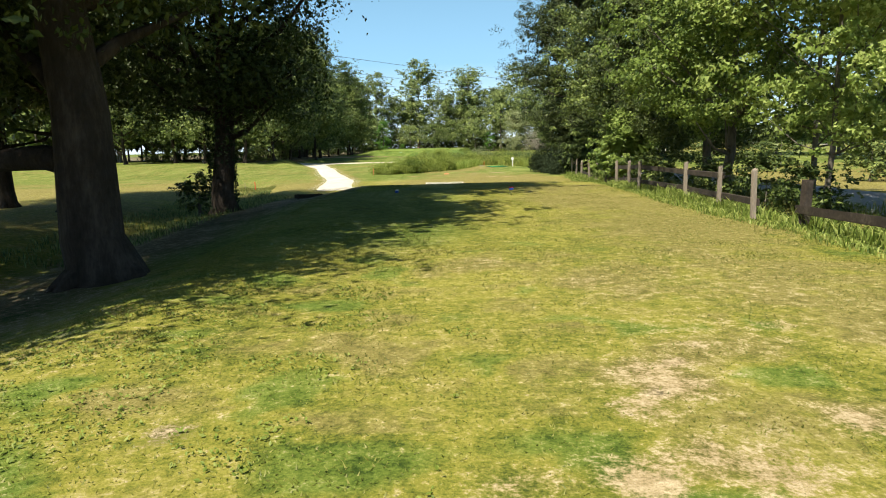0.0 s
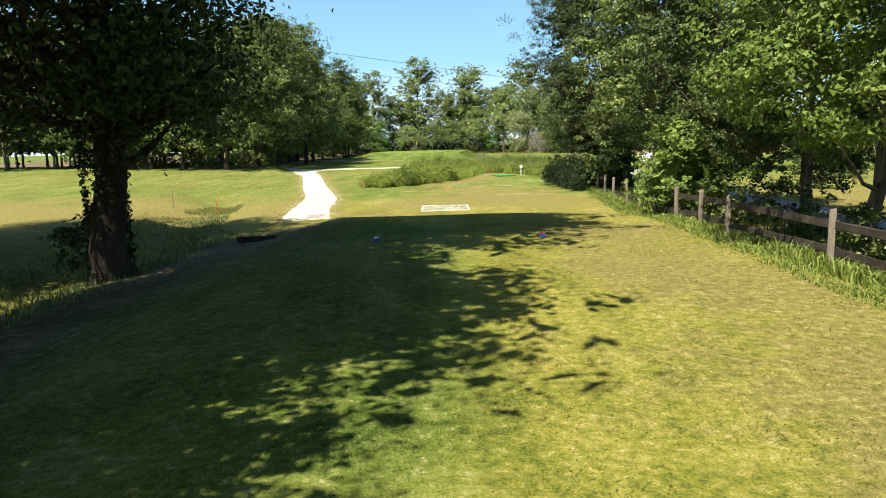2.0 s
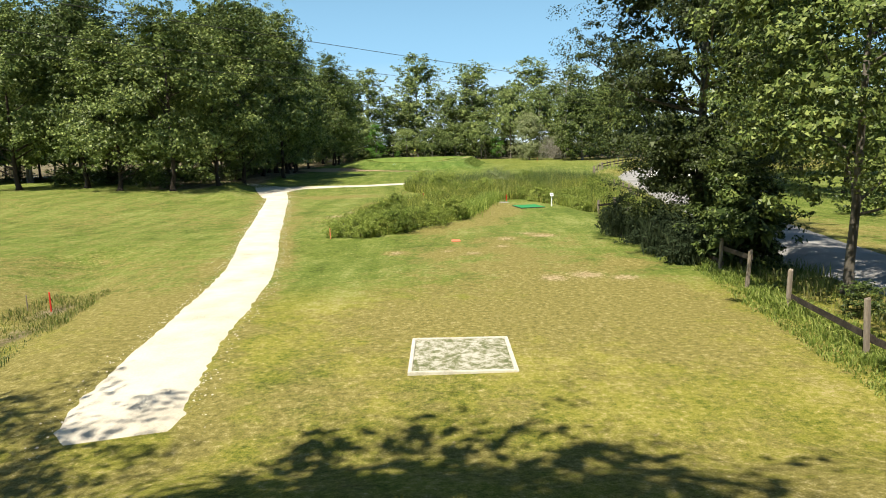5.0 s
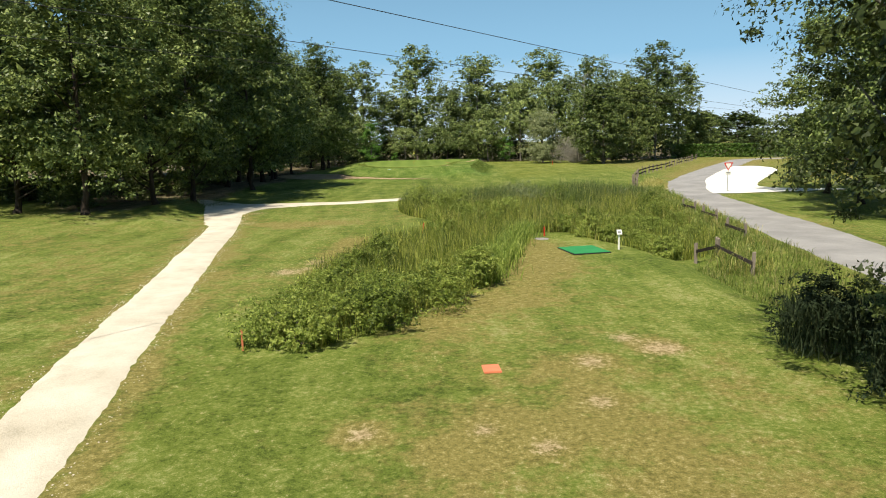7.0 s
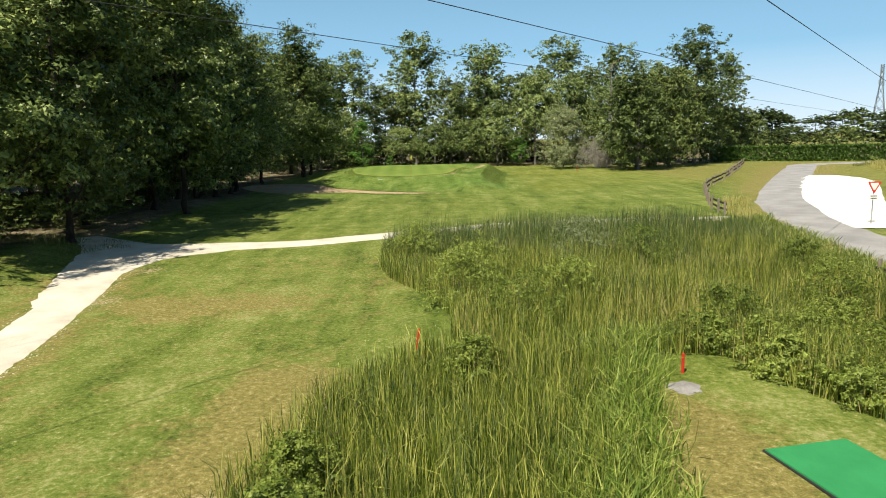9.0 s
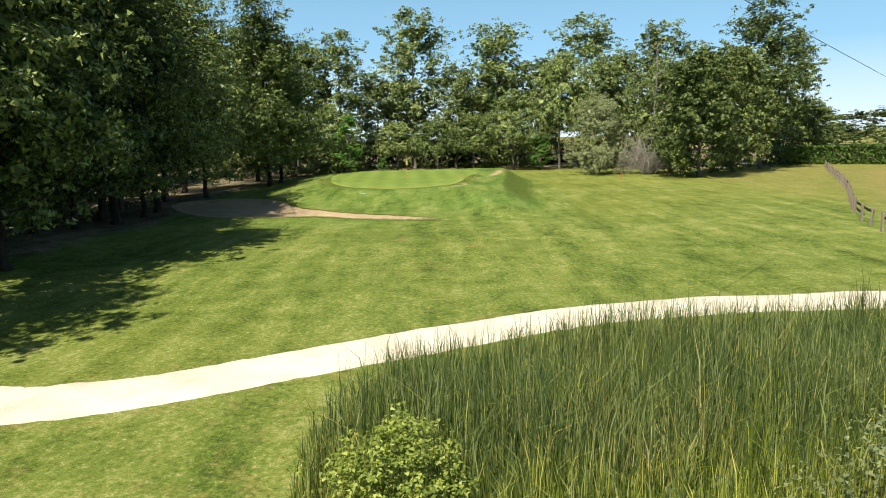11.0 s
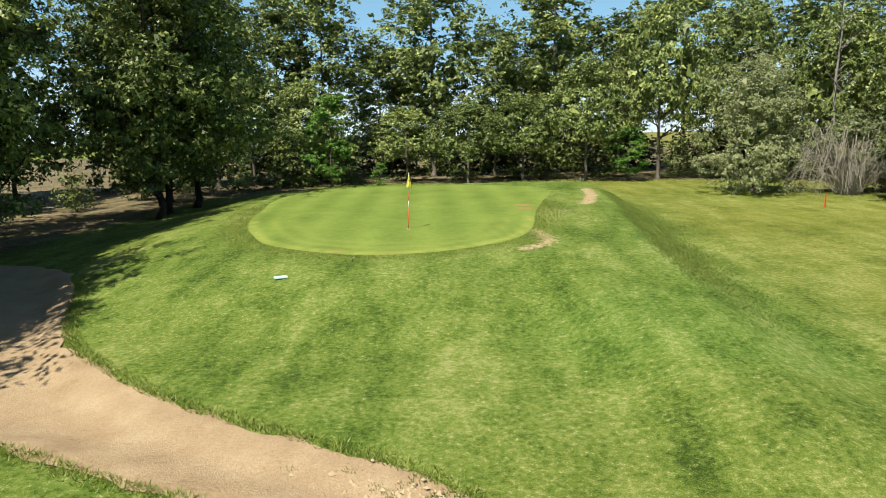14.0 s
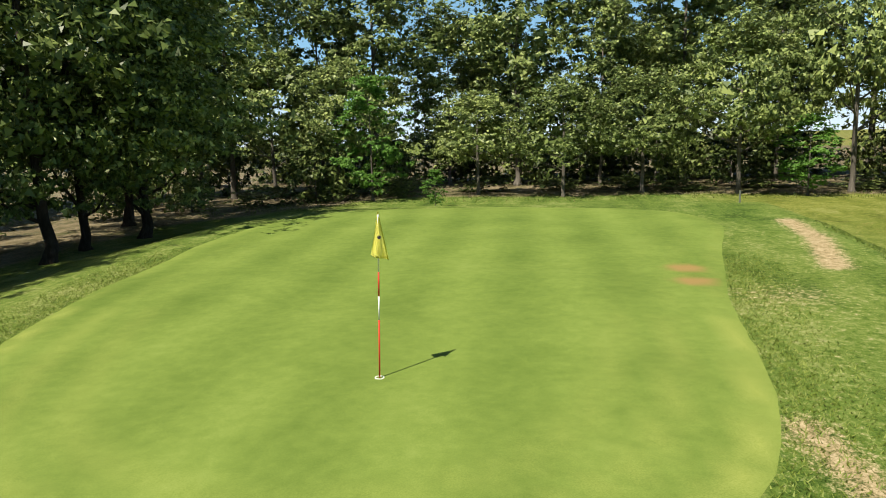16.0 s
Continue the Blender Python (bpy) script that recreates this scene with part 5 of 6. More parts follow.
tuft_field("verge_grass", [(5.9, 2), (8.2, 2), (8.6, 20), (9.2, 34), (9.8, 48), (8.6, 48), (7.4, 38), (6.5, 30), (6.0, 18)], 46000, 0.04, 0.27, 0.026, 0.75, VERGE, "long unmown grass and weeds under the fence", 31)
tuft_field("fence_weeds", [(6.6, 3), (7.4, 3), (7.9, 18), (8.3, 30), (8.9, 40), (9.5, 47), (8.8, 47), (7.9, 38), (7.1, 26), (6.7, 16)], 15000, 0.15, 0.6, 0.03, 0.6, VERGE, "tall leafy weeds along the fence", 39)
tuft_field("verge_grass", [(9, 2), (11, 2), (11.2, 28), (11.9, 44), (13.2, 56), (15.2, 70), (16.2, 80), (17.6, 90), (16.6, 93), (14.8, 82), (13.6, 73), (11.6, 70), (9.6, 67), (9.8, 58), (9.6, 40), (9.0, 20)], 16000, 0.2, 0.75, 0.024, 0.45, WEED, "long dry grass beside the lane", 32)
tuft_field("roadside_weeds", [(10.6, 66.5), (12.2, 66.5), (14.8, 72), (16.4, 80), (17.8, 90), (19.2, 98), (20.2, 103), (17.2, 103), (16.4, 96), (15.2, 88), (13.8, 80), (12.6, 73.5)], 17000, 0.35, 1.25, 0.034, 0.5, VERGE, "tall tangled weeds filling the verge up to the lane", 51)
tuft_field("roadside_straw", [(10.6, 66.5), (12.6, 66.5), (15.0, 72), (16.6, 80), (18.0, 90), (19.4, 98), (20.6, 106), (24.6, 116), (23.4, 118), (20.2, 110), (18, 103), (16.6, 96), (15.2, 88), (13.8, 80), (12.6, 73.5)], 6500, 0.3, 1.15, 0.02, 0.35, STRAW, "straw-yellow seeding grass along the lane", 52)
tuft_field("bank_straw", [(38.5, 111), (44, 120), (49, 134), (57, 152), (66, 158), (66, 140), (56, 118), (45, 106)], 9000, 0.4, 1.1, 0.055, 0.4, STRAW, "tall straw-coloured grass on a bank past the lay-by", 53)
tuft_field("wood_edge_grass", [(-26, 176), (-14, 184), (6, 185.5), (20, 183.5), (36, 175), (38, 179), (20, 189), (6, 190.5), (-14, 190), (-27, 181)], 5000, 0.08, 0.35, 0.035, 0.6, WEED, "rough grass and weeds before the dark wood", 38)
tuft_field("ditch_grass", [(-7.2, 14), (-6.2, 28), (-8.6, 33), (-9.6, 37.5), (-10.8, 41), (-12.8, 38), (-12.2, 32), (-10.8, 24), (-10, 14)], 11000, 0.08, 0.36, 0.02, 0.5, RUSH, "long dark grass in the ditch", 33)
tuft_field("ditch_grass", [(-10.4, 41), (-11.6, 46.5), (-13.4, 46.5), (-13.0, 41)], 2600, 0.12, 0.4, 0.02, 0.4, WEED, "long grass along the ditch", 34)
tuft_field("path_verge_grass", [(-17.4, 99), (-22, 99.5), (-30, 98), (-24, 95.5), (-20, 93.5), (-19.2, 95.6)], 2600, 0.12, 0.5, 0.02, 0.4, WEED, "rough grass at the path's fork", 35)


def lawn(outline, count, seed, label):
    rng = np.random.default_rng(seed)
    x, y = scatter(rng, outline, count)
    keep = rng.random(len(x)) < np.clip(1.25 - (y - 2) / 26, 0.15, 1)
    for px, py, r, k in SCALPED:
        keep &= rng.random(len(x)) > 0.95 * k * spot(x, y, px, py, r)
    x, y = x[keep], y[keep]
    h = (0.008 + 0.014 * rng.random(len(x))) * (1 + 0.5 * waves(x, y, 0.5, 2.0)) * (1 + (y > 8) * 0.3)
    v, f = short_blades(rng, x, y, land(x, y) - 0.004, h, 0.008 + 0.011 * rng.random(len(x)), 0.6 + 1.2 * rng.random(len(x)))
    stuff("lawn_grass", v, f, LAWN, label, "grass")


lawn([(-4.2, 2.0), (6.4, 2.0), (6.6, 26), (-4.2, 26)], 190000, 36, "short mown grass blades on the tee")
tuft_field("field_grass", [(60, 150), (74, 150), (90, 160), (70, 166), (60, 160)], 6000, 0.4, 1.3, 0.06, 0.4, WEED, "tall dry grass on a bank", 37)


for i, (x, y, h, r) in enumerate(((39.5, 113.2, 2.4, 2.2), (43.5, 112.0, 2.8, 2.4), (48.0, 119.0, 2.0, 1.8))):
    shrub("shrub", 231 + i, x, y, h, r, 4200, 0.12, OAK_LEAF, "dark green bush on the dry bank past the lay-by", 0.1, 34)


def lumps(name, x, y, size, material, label, category, seed, lift=0.0):
    """Small broken lumps lying on the land."""
    rng = np.random.default_rng(seed)
    n = len(x)
    corner = np.array([(1, 0, 0), (0, 1, 0), (-1, 0, 0), (0, -1, 0), (0, 0, 0.7), (0, 0, -0.5)])
    v = corner[None] * size[:, None, None] * (0.7 + 0.6 * rng.random((n, 6, 1)))
    a = rng.random(n) * 6.283
    ca, sa = np.cos(a)[:, None], np.sin(a)[:, None]
    v = np.stack([v[..., 0] * ca - v[..., 1] * sa + x[:, None], v[..., 0] * sa + v[..., 1] * ca + y[:, None], v[..., 2] + land(x, y)[:, None] + np.broadcast_to(lift, n)[:, None] + 0.2 * size[:, None]], axis=2)
    tri = np.array([(0, 1, 4), (1, 2, 4), (2, 3, 4), (3, 0, 4), (1, 0, 5), (2, 1, 5), (3, 2, 5), (0, 3, 5)])
    return stuff(name, v.reshape(-1, 3), (np.arange(n)[:, None, None] * 6 + tri[None]).reshape(-1, 3), material, label, category)


def loose_stones():
    rng = np.random.default_rng(41)
    p = smooth_line(PATH, 0.3)
    d = np.gradient(p, axis=0)
    d /= np.linalg.norm(d, axis=1)[:, None]
    n = 2600
    k = rng.integers(0, len(p), n)
    off = np.where(rng.random(n) < 0.5, -1, 1) * (0.98 + np.abs(rng.normal(0, 0.16, n)))
    lumps("path_stones", p[k, 0] + d[k, 1] * off + rng.normal(0, 0.08, n), p[k, 1] - d[k, 0] * off + rng.normal(0, 0.08, n), 0.006 + 0.022 * rng.random(n) ** 3, GRAVEL, "loose pale stones along the path's edges", "stones", 42)
    n = 420
    x, y = rng.normal(-3.2, 0.7, n), rng.normal(128.95, 0.3, n)
    y = y - 0.45 * (x + 3.2)
    lumps("sand_clods", x, y, 0.02 + 0.05 * rng.random(n) ** 1.5, CLOD, "broken clods of pale sand at the bunker's tip", "sand", 43, np.where(inside_distance(x, y, BUNKER) < -0.08, 0.065, 0.0))
    n, each = 95, 26
    cx, cy = rng.normal(-3.0, 0.85, n), rng.normal(128.9, 0.34, n)
    cy = cy - 0.45 * (cx + 3.2)
    r = np.repeat(0.03 + 0.05 * rng.random(n), each)
    x, y = np.repeat(cx, each) + rng.normal(0, 1, n * each) * r * 1.6, np.repeat(cy, each) + rng.normal(0, 1, n * each) * r
    v, f = blades(rng, x, y, land(x, y) + np.where(inside_distance(x, y, BUNKER) < -0.05, 0.06, -0.01), 0.03 + 0.06 * rng.random(len(x)), np.full(len(x), 0.014), 0.3 + 0.5 * rng.random(len(x)))
    stuff("sand_tufts", v, f, SHADE_BLADE, "small grass tufts growing through the sand", "grass")


def clover():
    rng = np.random.default_rng(44)
    x, y = scatter(rng, [(-3.4, 26.4), (-3.1, 29.2), (-1.5, 29.8), (-1.2, 28.8), (-1.9, 26.2), (-2.5, 24.6), (-3.0, 24.4)], 2600)
    h = 0.01 + 0.06 * rng.random(len(x)) * (0.5 + 0.5 * waves(x, y, 0.6))
    v, f = leaf_cloud(rng, np.column_stack([x, y, land(x, y) + h]), np.full(len(x), 0.05), 5200, 0.022, 0.5, (-2.3, 27, -3.0), True)
    stuff("clover_patch", v, f, FRINGE, "leafy clover patch growing in the shaded grass", "clover")


def plank(x, y):
    ob = base("ditch_board", x, y, turn=4, label="dark wet board across a hollow in the ditch", category="board")
    part("board", Shape().box((0, 0, 0.08), (1.15, 0.07, 0.17), bevel=0.015).mesh("board", DARK_WOOD), ob)
    for k in (-0.42, 0.4):
        part("peg", Shape().tube([(k, -0.07, -0.15), (k, -0.07, 0.2)], [0.035, 0.03], 6).mesh("peg", DARK_WOOD), ob)


def fringe():
    rng = np.random.default_rng(45)
    p = smooth_line([tuple(q) for q in GREEN[::6]], 0.2, True)
    p = p[p[:, 1] < 158]
    k = rng.integers(0, len(p), 46000)
    x, y = p[k, 0] + rng.normal(0, 0.8, len(k)), p[k, 1] + rng.normal(0, 0.8, len(k))
    d = inside_distance(x, y, GREEN)
    keep = (d > 0.03) & (d < 1.4)
    x, y = x[keep], y[keep]
    v, f = short_blades(rng, x, y, land(x, y) - 0.004, 0.025 + 0.035 * rng.random(len(x)), 0.014 + 0.014 * rng.random(len(x)), 0.5 + rng.random(len(x)))
    stuff("fringe_grass", v, f, FRINGE, "thicker grass fringe round the putting green", "grass")


def slope_weeds():
    rng = np.random.default_rng(46)
    x, y = scatter(rng, [(-3.6, 2.2), (-0.2, 2.2), (0.4, 5.0), (-0.3, 7.6), (-2.6, 8.2), (-3.4, 7.4), (-3.9, 4.6)], 5200)
    keep = waves(x, y, 0.45, 3.0) > np.where(x > -1.8, 0.3, -0.25)
    x, y = x[keep], y[keep]
    v, f = leaf_cloud(rng, np.column_stack([x, y, land(x, y) + 0.02]), np.full(len(x), 0.035), 5200, 0.017, 0.5, (-2.5, 4.5, -3.0), True)
    stuff("broadleaf_weeds", v, f, FRINGE, "low broadleaf weeds growing on the grass slope", "weeds")


loose_stones()
slope_weeds()
clover()
plank(-5.35, 26.75)
fringe()


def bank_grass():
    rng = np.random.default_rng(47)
    # Longer blades whose dark colour adds to the shade on the slope.
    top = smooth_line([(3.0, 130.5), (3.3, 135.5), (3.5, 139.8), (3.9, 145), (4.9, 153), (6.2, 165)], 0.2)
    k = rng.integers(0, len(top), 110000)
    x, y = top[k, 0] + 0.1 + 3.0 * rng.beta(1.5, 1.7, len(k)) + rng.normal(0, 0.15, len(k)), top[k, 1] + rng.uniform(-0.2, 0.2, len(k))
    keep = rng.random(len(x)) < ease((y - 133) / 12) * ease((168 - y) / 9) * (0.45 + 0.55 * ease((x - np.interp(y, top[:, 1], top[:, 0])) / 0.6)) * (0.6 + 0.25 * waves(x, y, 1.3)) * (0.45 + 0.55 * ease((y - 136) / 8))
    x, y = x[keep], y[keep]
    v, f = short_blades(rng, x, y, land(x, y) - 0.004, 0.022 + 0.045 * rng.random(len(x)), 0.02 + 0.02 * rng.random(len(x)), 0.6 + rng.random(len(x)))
    stuff("bank_grass", v, f, SHADE_BLADE, "longer grass on a steep bank, tinted dark for its shaded side", "grass")


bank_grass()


def bunker_lip():
    rng = np.random.default_rng(48)
    k = rng.integers(0, len(BUNKER), 26000)
    x, y = BUNKER[k, 0] + rng.normal(0, 0.22, len(k)), BUNKER[k, 1] + rng.normal(0, 0.22, len(k))
    d = inside_distance(x, y, BUNKER)
    keep = (d > -0.1) & (d < 0.35) & (x > -17)
    x, y, d = x[keep], y[keep], d[keep]
    v, f = short_blades(rng, x, y, land(x, y) + 0.004, (0.05 + 0.09 * rng.random(len(x))) * (1 - 1.2 * np.abs(d)), 0.016 + 0.016 * rng.random(len(x)), 0.4 + rng.random(len(x)))
    stuff("bunker_lip_grass", v, f, FRINGE, "longer grass hanging over the bunker's edge", "grass")


bunker_lip()


# ---- fences ----
def post_mesh(height, width, material, seed):
    """A square post, weathered to a slant at its top."""
    s = Shape().box((0, 0, height / 2 - 0.15), (width, width * 0.9, height + 0.3), bevel=0.012)
    rng = random.Random(seed)
    for v in s.v:
        if v.z > height * 0.8:
            v.z += 0.03 * rng.uniform(-1, 1) + v.x * 0.25
    return s.mesh("post", material)


def rail_mesh(length, high, thick, material, seed):
    s = Shape().box((0, 0, 0), (length, thick, high), bevel=0.008)
    rng = random.Random(seed)
    sag = rng.uniform(-0.02, 0.02)
    for v in s.v:
        v.z += sag * (2 * v.x / length) + rng.uniform(-0.006, 0.006)
    return s.mesh("rail", material)


def fence(name, places, height, width, levels, label, rails, post_mat, rail_mat, seed, side=-1):
    ob = base(name, places[0][0], places[0][1], 0.0, label=label, category="fence")
    ox, oy = places[0]
    rng = random.Random(seed)
    meshes = [post_mesh(height * k, width, post_mat, seed + i) for i, k in enumerate((0.96, 1.0, 1.05))]
    z = [ground_z(*p) for p in places]
    for i, (x, y) in enumerate(places):
        p = part("post", meshes[i % 3], ob)
        p.matrix_basis = pose(x - ox, y - oy, z[i], rng.uniform(-3, 3), rng.uniform(-3, 3), rng.uniform(0, 25))
    for i, j in rails:
        (ax, ay), (bx, by) = places[i], places[j]
        length = math.hypot(bx - ax, by - ay)
        yaw = math.degrees(math.atan2(by - ay, bx - ax))
        tilt = -math.degrees(math.atan2(z[j] - z[i], length))
        for k, level in enumerate(levels):
            if len(levels) > 1 and rng.random() < 0.3:
                continue
            r = part("rail", rail_mesh(length + 0.25, 0.15, 0.032, rail_mat, seed + i + k), ob)
            off = (width / 2 + 0.02) * side
            r.matrix_basis = pose((ax + bx) / 2 - ox - off * math.sin(radians(yaw)), (ay + by) / 2 - oy + off * math.cos(radians(yaw)), (z[i] + z[j]) / 2 + level, 0, tilt + rng.uniform(-1.5, 1.5), yaw)
    return ob


POSTS = [(6.6, 14.0), (7.15, 17.1), (7.3, 19.9), (7.15, 24.1), (7.6, 27.0), (7.75, 29.4), (7.9, 32.0), (8.05, 34.5), (8.2, 36.8), (8.5, 40.4), (8.75, 43.2), (8.95, 45.6), (9.2, 48.0)]
fence("wooden_fence", POSTS, 1.1, 0.1, (0.86, 0.36), "weathered grey wooden post and rail fence", [(i, i + 1) for i in range(12)], OLD_WOOD, DARK_WOOD, 3)
for i, pair in enumerate((((15.7, 85.2), (15.7, 83.1)), ((15.3, 80.7), (15.2, 78.4)), ((14.3, 74.9), (14.2, 72.6)), ((10.5, 69.2), (11.9, 70.4)), ((11.9, 70.2), (11.7, 66.4)))):
    fence("rail_barrier", pair, 0.95, 0.12, (0.55,), "short dark wooden barrier in long grass", [(0, 1)], OLD_WOOD, DARK_WOOD, 11 + i)
fence("rail_barrier", ((6.75, 12.3), (6.45, 9.2), (6.4, 6.0)), 0.95, 0.16, (0.62, 0.4), "dark low wooden barrier in weeds", [(0, 1), (1, 2)], DARK_WOOD, DARK_WOOD, 19)
FAR = smooth_line([(18.9, 106.8), (19.6, 110.8), (22.4, 119), (25.2, 126), (34, 141.7), (47, 167), (50, 173)], 2.4)
fence("wooden_fence", [tuple(p) for p in FAR], 1.05, 0.13, (0.8, 0.4), "long weathered wooden fence curving along the lane", [(i, i + 1) for i in range(len(FAR) - 1)], OLD_WOOD, DARK_WOOD, 21)


# ---- golf things ----
def tee_marker(x, y, turn, material, label, top=None):
    ob = base("tee_marker", x, y, turn=turn, label=label, category="tee marker", group="tee markers")
    part("block", Shape().box((0, 0, 0.045), (0.15, 0.1, 0.09), bevel=0.014).mesh("block", material), ob)
    if top:
        part("cap", Shape().box((0, 0, 0.098), (0.145, 0.095, 0.024), bevel=0.006).mesh("cap", top), ob, "painted top")
    part("spike", Shape().tube([(0, 0, -0.1), (0, 0, 0.02)], [0.012, 0.012], 6).mesh("spike", STEEL), ob)


tee_marker(-1.62, 24.05, 75, BLUE_PAINT, "small blue block marker with a white top", WHITE_PAINT)
tee_marker(2.53, 24.08, -16, BLUE_PAINT, "small blue block marker with a red top", RED_PAINT)


def slab(x, y):
    ob = base("tee_slab", x, y, label="pale gravel panel in a white concrete kerb", category="slab")
    w, d = 2.05, 2.2
    s = Shape()
    for cx, cy, sx, sy in ((0, -d / 2, w + 0.08, 0.08), (0, d / 2, w + 0.08, 0.08), (-w / 2, 0, 0.08, d - 0.08), (w / 2, 0, 0.08, d - 0.08)):
        s.box((cx, cy, -0.02), (sx, sy, 0.14), bevel=0.01)
    part("kerb", s.mesh("kerb", CONCRETE), ob)
    part("gravel", Shape().box((0, 0, -0.02), (w - 0.085, d - 0.085, 0.11), bevel=0.01).mesh("gravel", CHIPS), ob)


slab(0.18, 37.4)


def tee_mat(x, y, turn):
    ob = base("tee_mat", x, y, turn=turn, label="green artificial tee mat with a black rim", category="mat")
    part("carpet", Shape().box((0, 0, 0.03), (1.74, 1.98, 0.05), bevel=0.01).mesh("carpet", MAT_GREEN), ob)
    s = Shape()
    for cx, cy, sx, sy in ((0, 1.005, 1.8, 0.03), (0, -1.005, 1.8, 0.03), (0.885, 0, 0.03, 1.98), (-0.885, 0, 0.03, 1.98)):
        s.box((cx, cy, 0.012), (sx, sy, 0.05), bevel=0.01)
    part("rim", s.mesh("rim", BLACK_RUBBER), ob)


tee_mat(5.97, 71.05, 12)


def tee_post(x, y):
    ob = base("tee_post", x, y, label="white tee post with a small tilted plate", category="post")
    part("post", Shape().box((0, 0, 0.3), (0.075, 0.075, 0.9), bevel=0.008).mesh("post", WHITE_PAINT), ob)
    part("plate", Shape().box((0, -0.05, 0.82), (0.24, 0.03, 0.24), pose(0, 0, 0, -25, 0, 6), 0.006).mesh("plate", WHITE_PAINT), ob)
    part("print", Shape().box((0, -0.068, 0.823), (0.15, 0.006, 0.1), pose(0, 0, 0, -25, 0, 6)).mesh("print", STEEL), ob, "grey printed panel")


tee_post(7.62, 71.1)
plate = base("tee_plate", 0.46, 54.97, turn=4, label="small terracotta plate set in dry grass", category="plate")
part("tile", Shape().box((0, 0, 0.02), (0.4, 0.5, 0.05), bevel=0.012).mesh("tile", ORANGE_PAINT), plate)
stone = base("flat_stone", 4.6, 75.1, turn=15, label="flat grey stone at the reeds' edge", category="stone")
bm = bmesh.new()
bmesh.ops.create_icosphere(bm, subdivisions=3, radius=1.0)
for v in bm.verts:
    v.co = Vector((v.co.x * 0.42, v.co.y * 0.4, v.co.z * 0.06)) * (1 + 0.4 * noise.noise(v.co * 2.3)) + Vector((0, 0, -0.02))
me = bpy.data.meshes.new("stone")
bm.to_mesh(me)
bm.free()
me.materials.append(STONE)
part("stone", me, stone)


def stake(x, y, height, material, label, width=0.045, lean=0.0):
    ob = base("stake", x, y, turn=20, label=label, category="stake")
    part("shaft", Shape().box((0, 0, height / 2 - 0.1), (width, width, height + 0.2), pose(0, 0, 0, 0, lean, 0), 0.006).mesh("shaft", material), ob)


stake(-14.0, 42.3, 1.05, OLD_WOOD, "thin pale wooden stake in the field")
stake(-13.0, 44.1, 0.5, OLD_WOOD, "short thin wooden stake in the field", 0.03)
stake(-12.4, 44.3, 0.62, RED_PAINT, "red painted hazard stake by the ditch")
stake(-5.75, 56.9, 0.55, ORANGE_PAINT, "orange hazard stake beside the reeds", 0.05)
stake(-1.7, 78.3, 0.6, RED_PAINT, "red hazard stake beside the reeds", 0.055, 8)
stake(4.9, 76.0, 0.5, RED_PAINT, "red hazard stake beside the reeds", 0.06)
stake(19.7, 162.2, 0.8, RED_PAINT, "red hazard stake before the willow", 0.06)
stake(7.7, 180.0, 0.9, STEEL, "grey stake at the wood's edge", 0.08)


def flagstick(x, y):
    z = ground_z(x, y) + 0.035
    ob = base("flagstick", x, y, z, label="red and white banded flagstick with a limp yellow flag", category="flagstick")
    ob.matrix_basis = ob.matrix_basis @ pose(0, 0, 0, 0, 2.0, 0)
    for a, b, m in ((-0.05, 0.86, RED_PAINT), (0.86, 1.2, WHITE_PAINT), (1.2, 1.55, RED_PAINT), (1.55, 2.36, WHITE_PAINT)):
        part("pole_band", Shape().tube([(0, 0, a), (0, 0, b)], [0.012, 0.012], 10).mesh("pole_band", m, True), ob)
    bm = bmesh.new()
    rows, cols = 14, 8
    grid = [[None] * cols for _ in range(rows)]
    for i in range(rows):
        t = i / (rows - 1)
        for k in range(cols):
            s = k / (cols - 1)
            w = 0.02 + 0.25 * t ** 1.2
            grid[i][k] = bm.verts.new((-0.005 + (s - 0.45) * w, 0.045 * math.sin(s * 7 + t * 2) * (0.3 + t), 2.4 - 0.62 * t - 0.06 * s * t))
    for i in range(rows - 1):
        for k in range(cols - 1):
            bm.faces.new((grid[i][k], grid[i + 1][k], grid[i + 1][k + 1], grid[i][k + 1]))
    bmesh.ops.solidify(bm, geom=bm.faces[:], thickness=0.004)
    me = bpy.data.meshes.new("flag")
    bm.to_mesh(me)
    bm.free()
    me.materials.append(YELLOW_CLOTH)
    me.polygons.foreach_set("use_smooth", [True] * len(me.polygons))
    fl = part("flag", me, ob, "limp yellow cloth flag")
    part("emblem", Shape().tube([(0.03, -0.065, 2.05), (0.03, -0.07, 2.05)], [0.026, 0.026], 12).mesh("emblem", DARK_INK), fl, "dark round mark")
    s = Shape()
    ring = 20
    for k in range(ring):
        a = 2 * math.pi * k / ring
        for r, h in ((0.054, 0.004), (0.07, 0.004), (0.07, -0.03), (0.054, -0.1)):
            s.v.append(Vector((math.cos(a) * r, math.sin(a) * r, h)))
    for k in range(ring):
        a, b = k * 4, (k + 1) % ring * 4
        s.f += [(a, a + 1, b + 1, b), (a + 1, a + 2, b + 2, b + 1), (a, b, b + 3, a + 3)]
    part("cup", s.mesh("cup", WHITE_PAINT, True), ob, "white hole liner")


flagstick(-5.0, 148.6)
lid = base("sprinkler_lid", -8.35, 140.65, turn=25, label="pale plastic sprinkler cover in the grass", category="cover")
part("lid", Shape().box((0, 0, 0.03), (0.42, 0.3, 0.05), bevel=0.02).mesh("lid", plain("pale_plastic", (0.48, 0.68, 0.66))), lid)


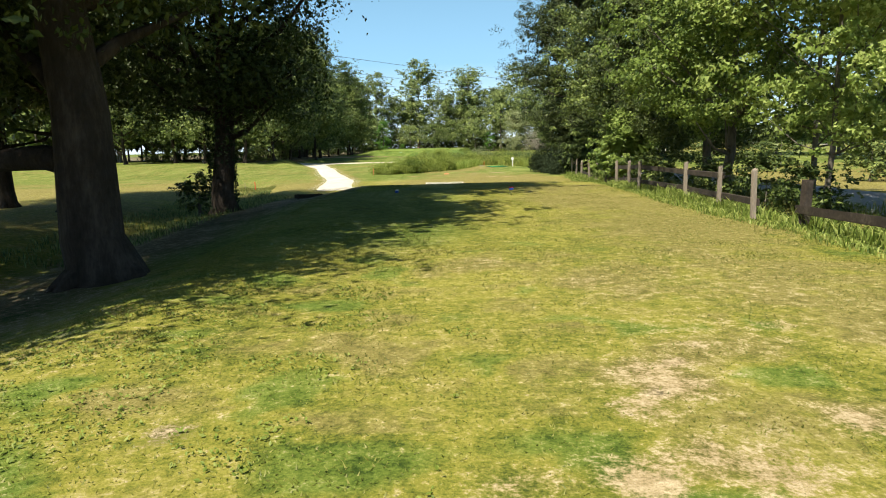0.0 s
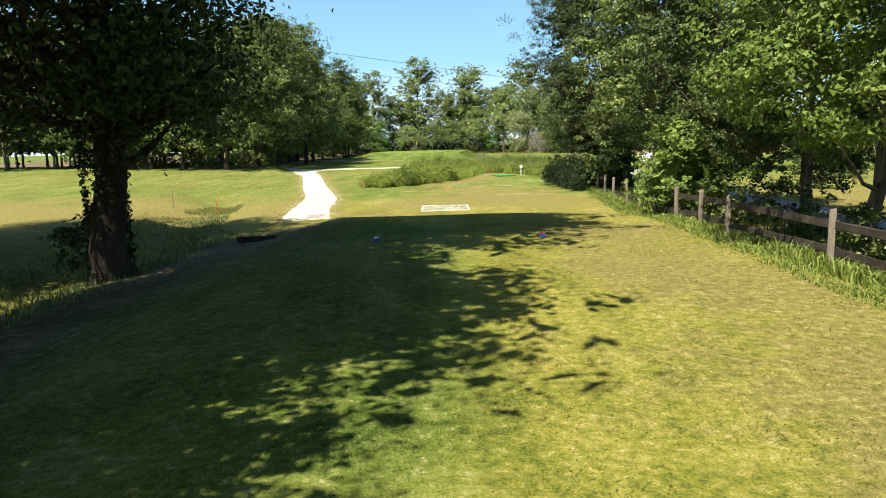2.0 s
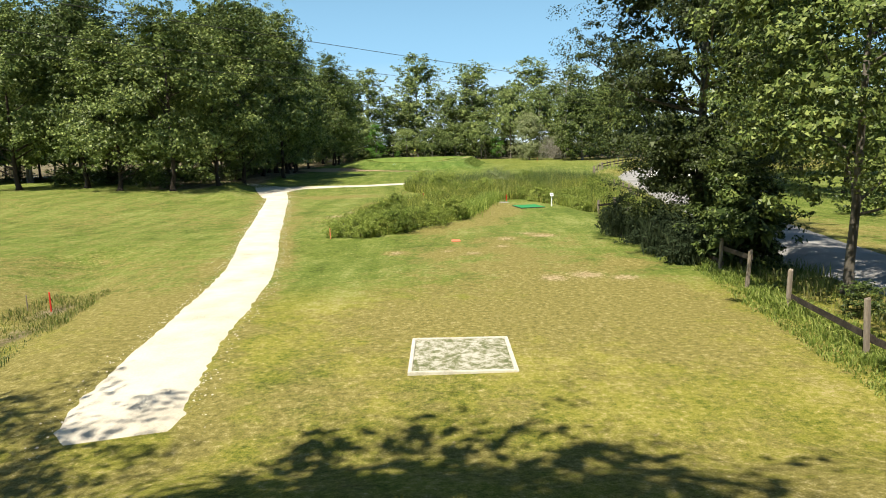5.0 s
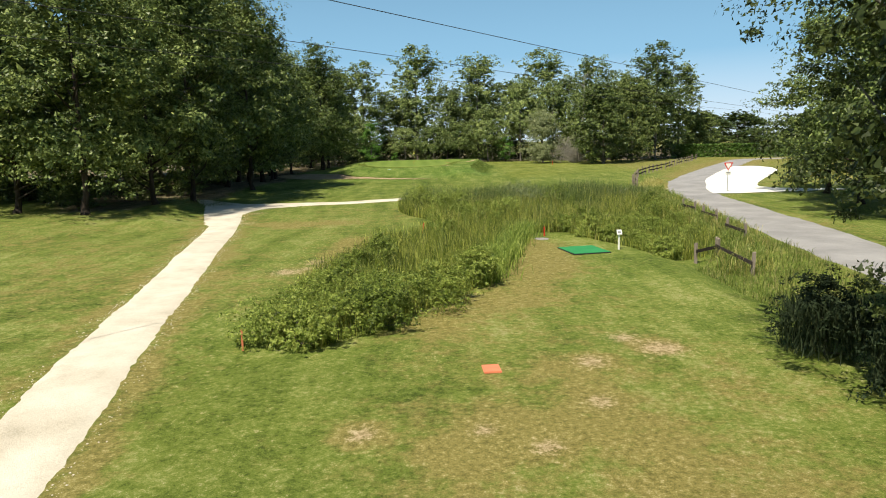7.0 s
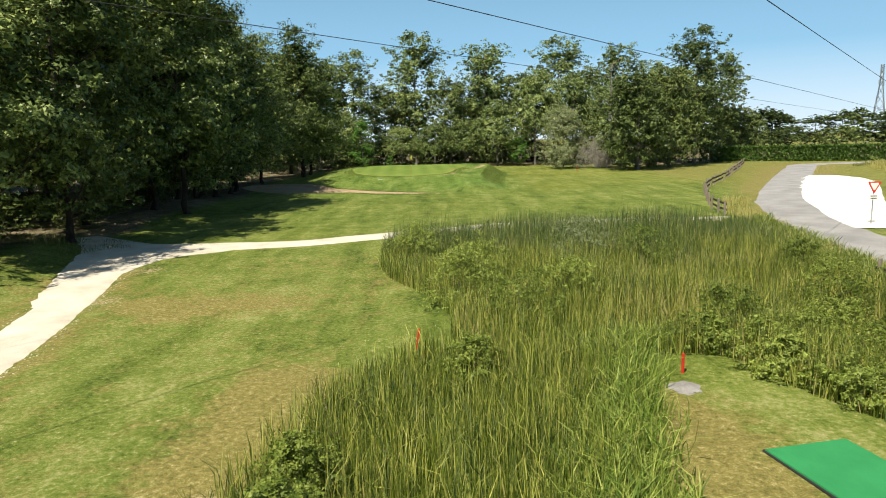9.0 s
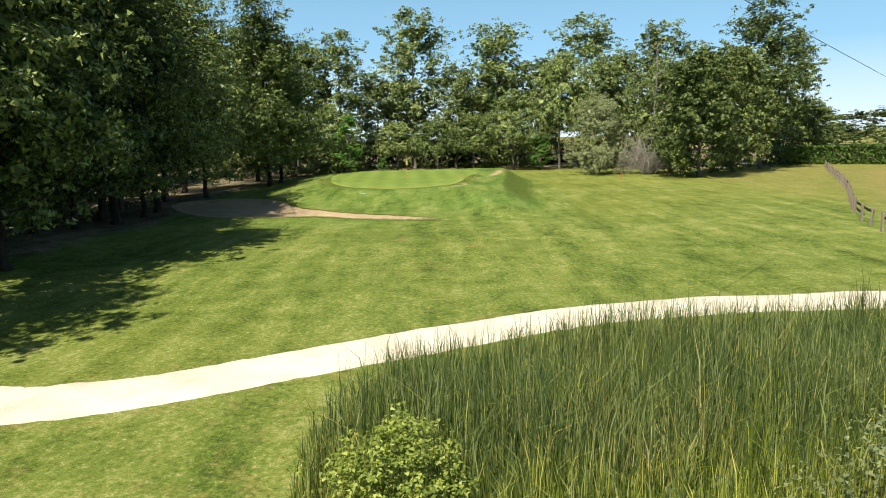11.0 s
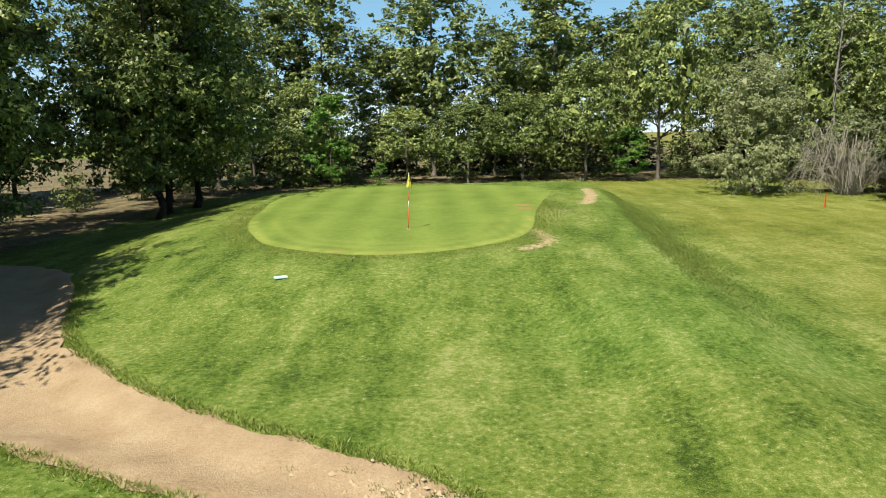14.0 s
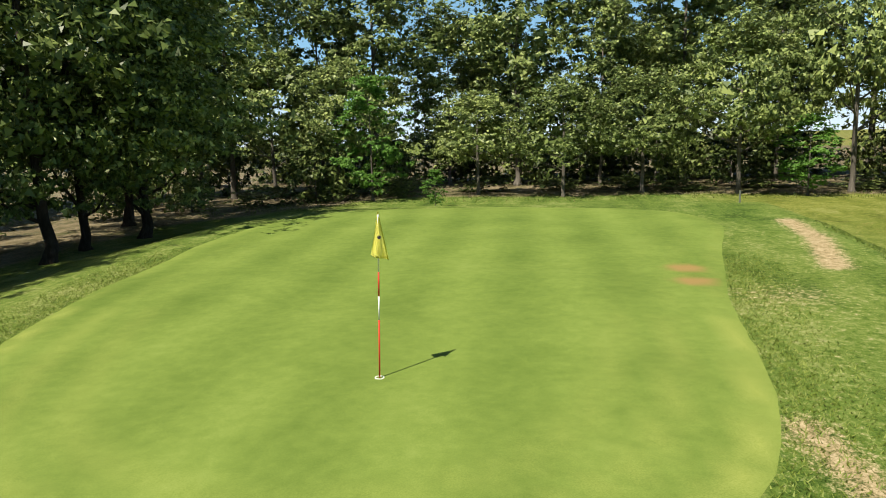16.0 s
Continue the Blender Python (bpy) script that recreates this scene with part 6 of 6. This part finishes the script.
# ---- sign, pylon, cables ----
def give_way(x, y):
    ob = base("road_sign", x, y, label="red and white triangular give way sign on a steel pole", category="road sign")
    part("pole", Shape().tube([(0, 0, -0.3), (0, 0, 2.75)], [0.035, 0.035], 12).mesh("pole", STEEL, True), ob)

    def triangle(name, r, y0, thick, material, parent):
        bm = bmesh.new()
        vs = [bm.verts.new((r * math.sin(a), y0, 2.42 - r * math.cos(a))) for a in (0, 2 * math.pi / 3, 4 * math.pi / 3)]
        bm.faces.new(vs)
        g = bmesh.ops.extrude_face_region(bm, geom=bm.faces[:])
        bmesh.ops.translate(bm, vec=(0, -thick, 0), verts=[v for v in g["geom"] if isinstance(v, bmesh.types.BMVert)])
        bmesh.ops.bevel(bm, geom=[e for e in bm.edges if abs(e.verts[0].co.y - e.verts[1].co.y) > thick * 0.5], offset=0.05, segments=4, affect="EDGES")
        bmesh.ops.recalc_face_normals(bm, faces=bm.faces[:])
        me = bpy.data.meshes.new(name)
        bm.to_mesh(me)
        bm.free()
        me.materials.append(material)
        return part(name, me, parent)

    plate = triangle("plate", 0.5, -0.04, 0.02, RED_PAINT, ob)
    triangle("face", 0.34, -0.063, 0.006, WHITE_PAINT, plate)
    panel = part("panel", Shape().box((0, -0.05, 1.72), (0.52, 0.02, 0.32), bevel=0.006).mesh("panel", WHITE_PAINT), ob, "white plate under the triangle")
    for k in (-0.07, 0.07):
        part("bar", Shape().box((0, -0.063, 1.72 + k), (0.36, 0.006, 0.05)).mesh("bar", DARK_INK), panel)


give_way(25.3, 100.7)


def pylon(x, y, height, turn):
    ob = base("pylon", x, y, turn=turn, label="tall grey steel lattice power pylon far off", category="pylon")
    s = Shape()
    levels = [0, 6, 11, 15.5, 19, 22, 24.5, 27, 29, 31]
    half = lambda h: max(0.35, 3.0 - 2.5 * min(h, 24) / 24)
    k = height / 31
    for a, b in zip(levels[:-1], levels[1:]):
        p, q = half(a), half(b)
        corners = [(-1, -1), (1, -1), (1, 1), (-1, 1)]
        for i, (cx, cy) in enumerate(corners):
            dx, dy = corners[(i + 1) % 4]
            s.tube([(cx * p * k, cy * p * k, a * k), (cx * q * k, cy * q * k, b * k)], [0.11, 0.11], 4)
            s.tube([(cx * p * k, cy * p * k, a * k), (dx * q * k, dy * q * k, b * k)], [0.06, 0.06], 4)
            s.tube([(dx * p * k, dy * p * k, a * k), (cx * q * k, cy * q * k, b * k)], [0.06, 0.06], 4)
    part("tower", s.mesh("tower", STEEL), ob)
    for h, w in ((24.5, 6.5), (28.2, 4.5)):
        a = Shape()
        for sgn in (-1, 1):
            a.tube([(0, 0, h * k + 1.0), (sgn * w, 0, h * k)], [0.08, 0.06], 4)
            a.tube([(0, 0, h * k - 0.2), (sgn * w, 0, h * k)], [0.08, 0.06], 4)
            a.tube([(sgn * w, 0, h * k), (sgn * w, 0, h * k - 1.6)], [0.09, 0.09], 5)
        part("cross_arm", a.mesh("cross_arm", STEEL), ob)


pylon(174, 330, 31, 49)


def cable(a, b, sag, radius=0.03):
    pts = []
    for i in range(41):
        t = i / 40
        p = Vector(a).lerp(Vector(b), t)
        p.z -= 4 * sag * t * (1 - t)
        pts.append(p)
    o = Vector(a)
    ob = new("power_cable")
    ob.location = o
    tagged(ob, "thin dark overhead power cable", "cable", "overhead cables")
    part("wire", Shape().tube([p - o for p in pts], [radius] * 41, 5).mesh("wire", BLACK_RUBBER), ob)


for y0, z0, m, drop in ((82.3, 9.27, 1.14, -0.029), (70.1, 9.42, 1.271, -0.016), (95.0, 9.42, 1.233, -0.009)):
    cable((-70, y0 - 70 * m, z0 - 70 * drop), (150, y0 + 150 * m, z0 + 150 * drop), 0.0, 0.016)
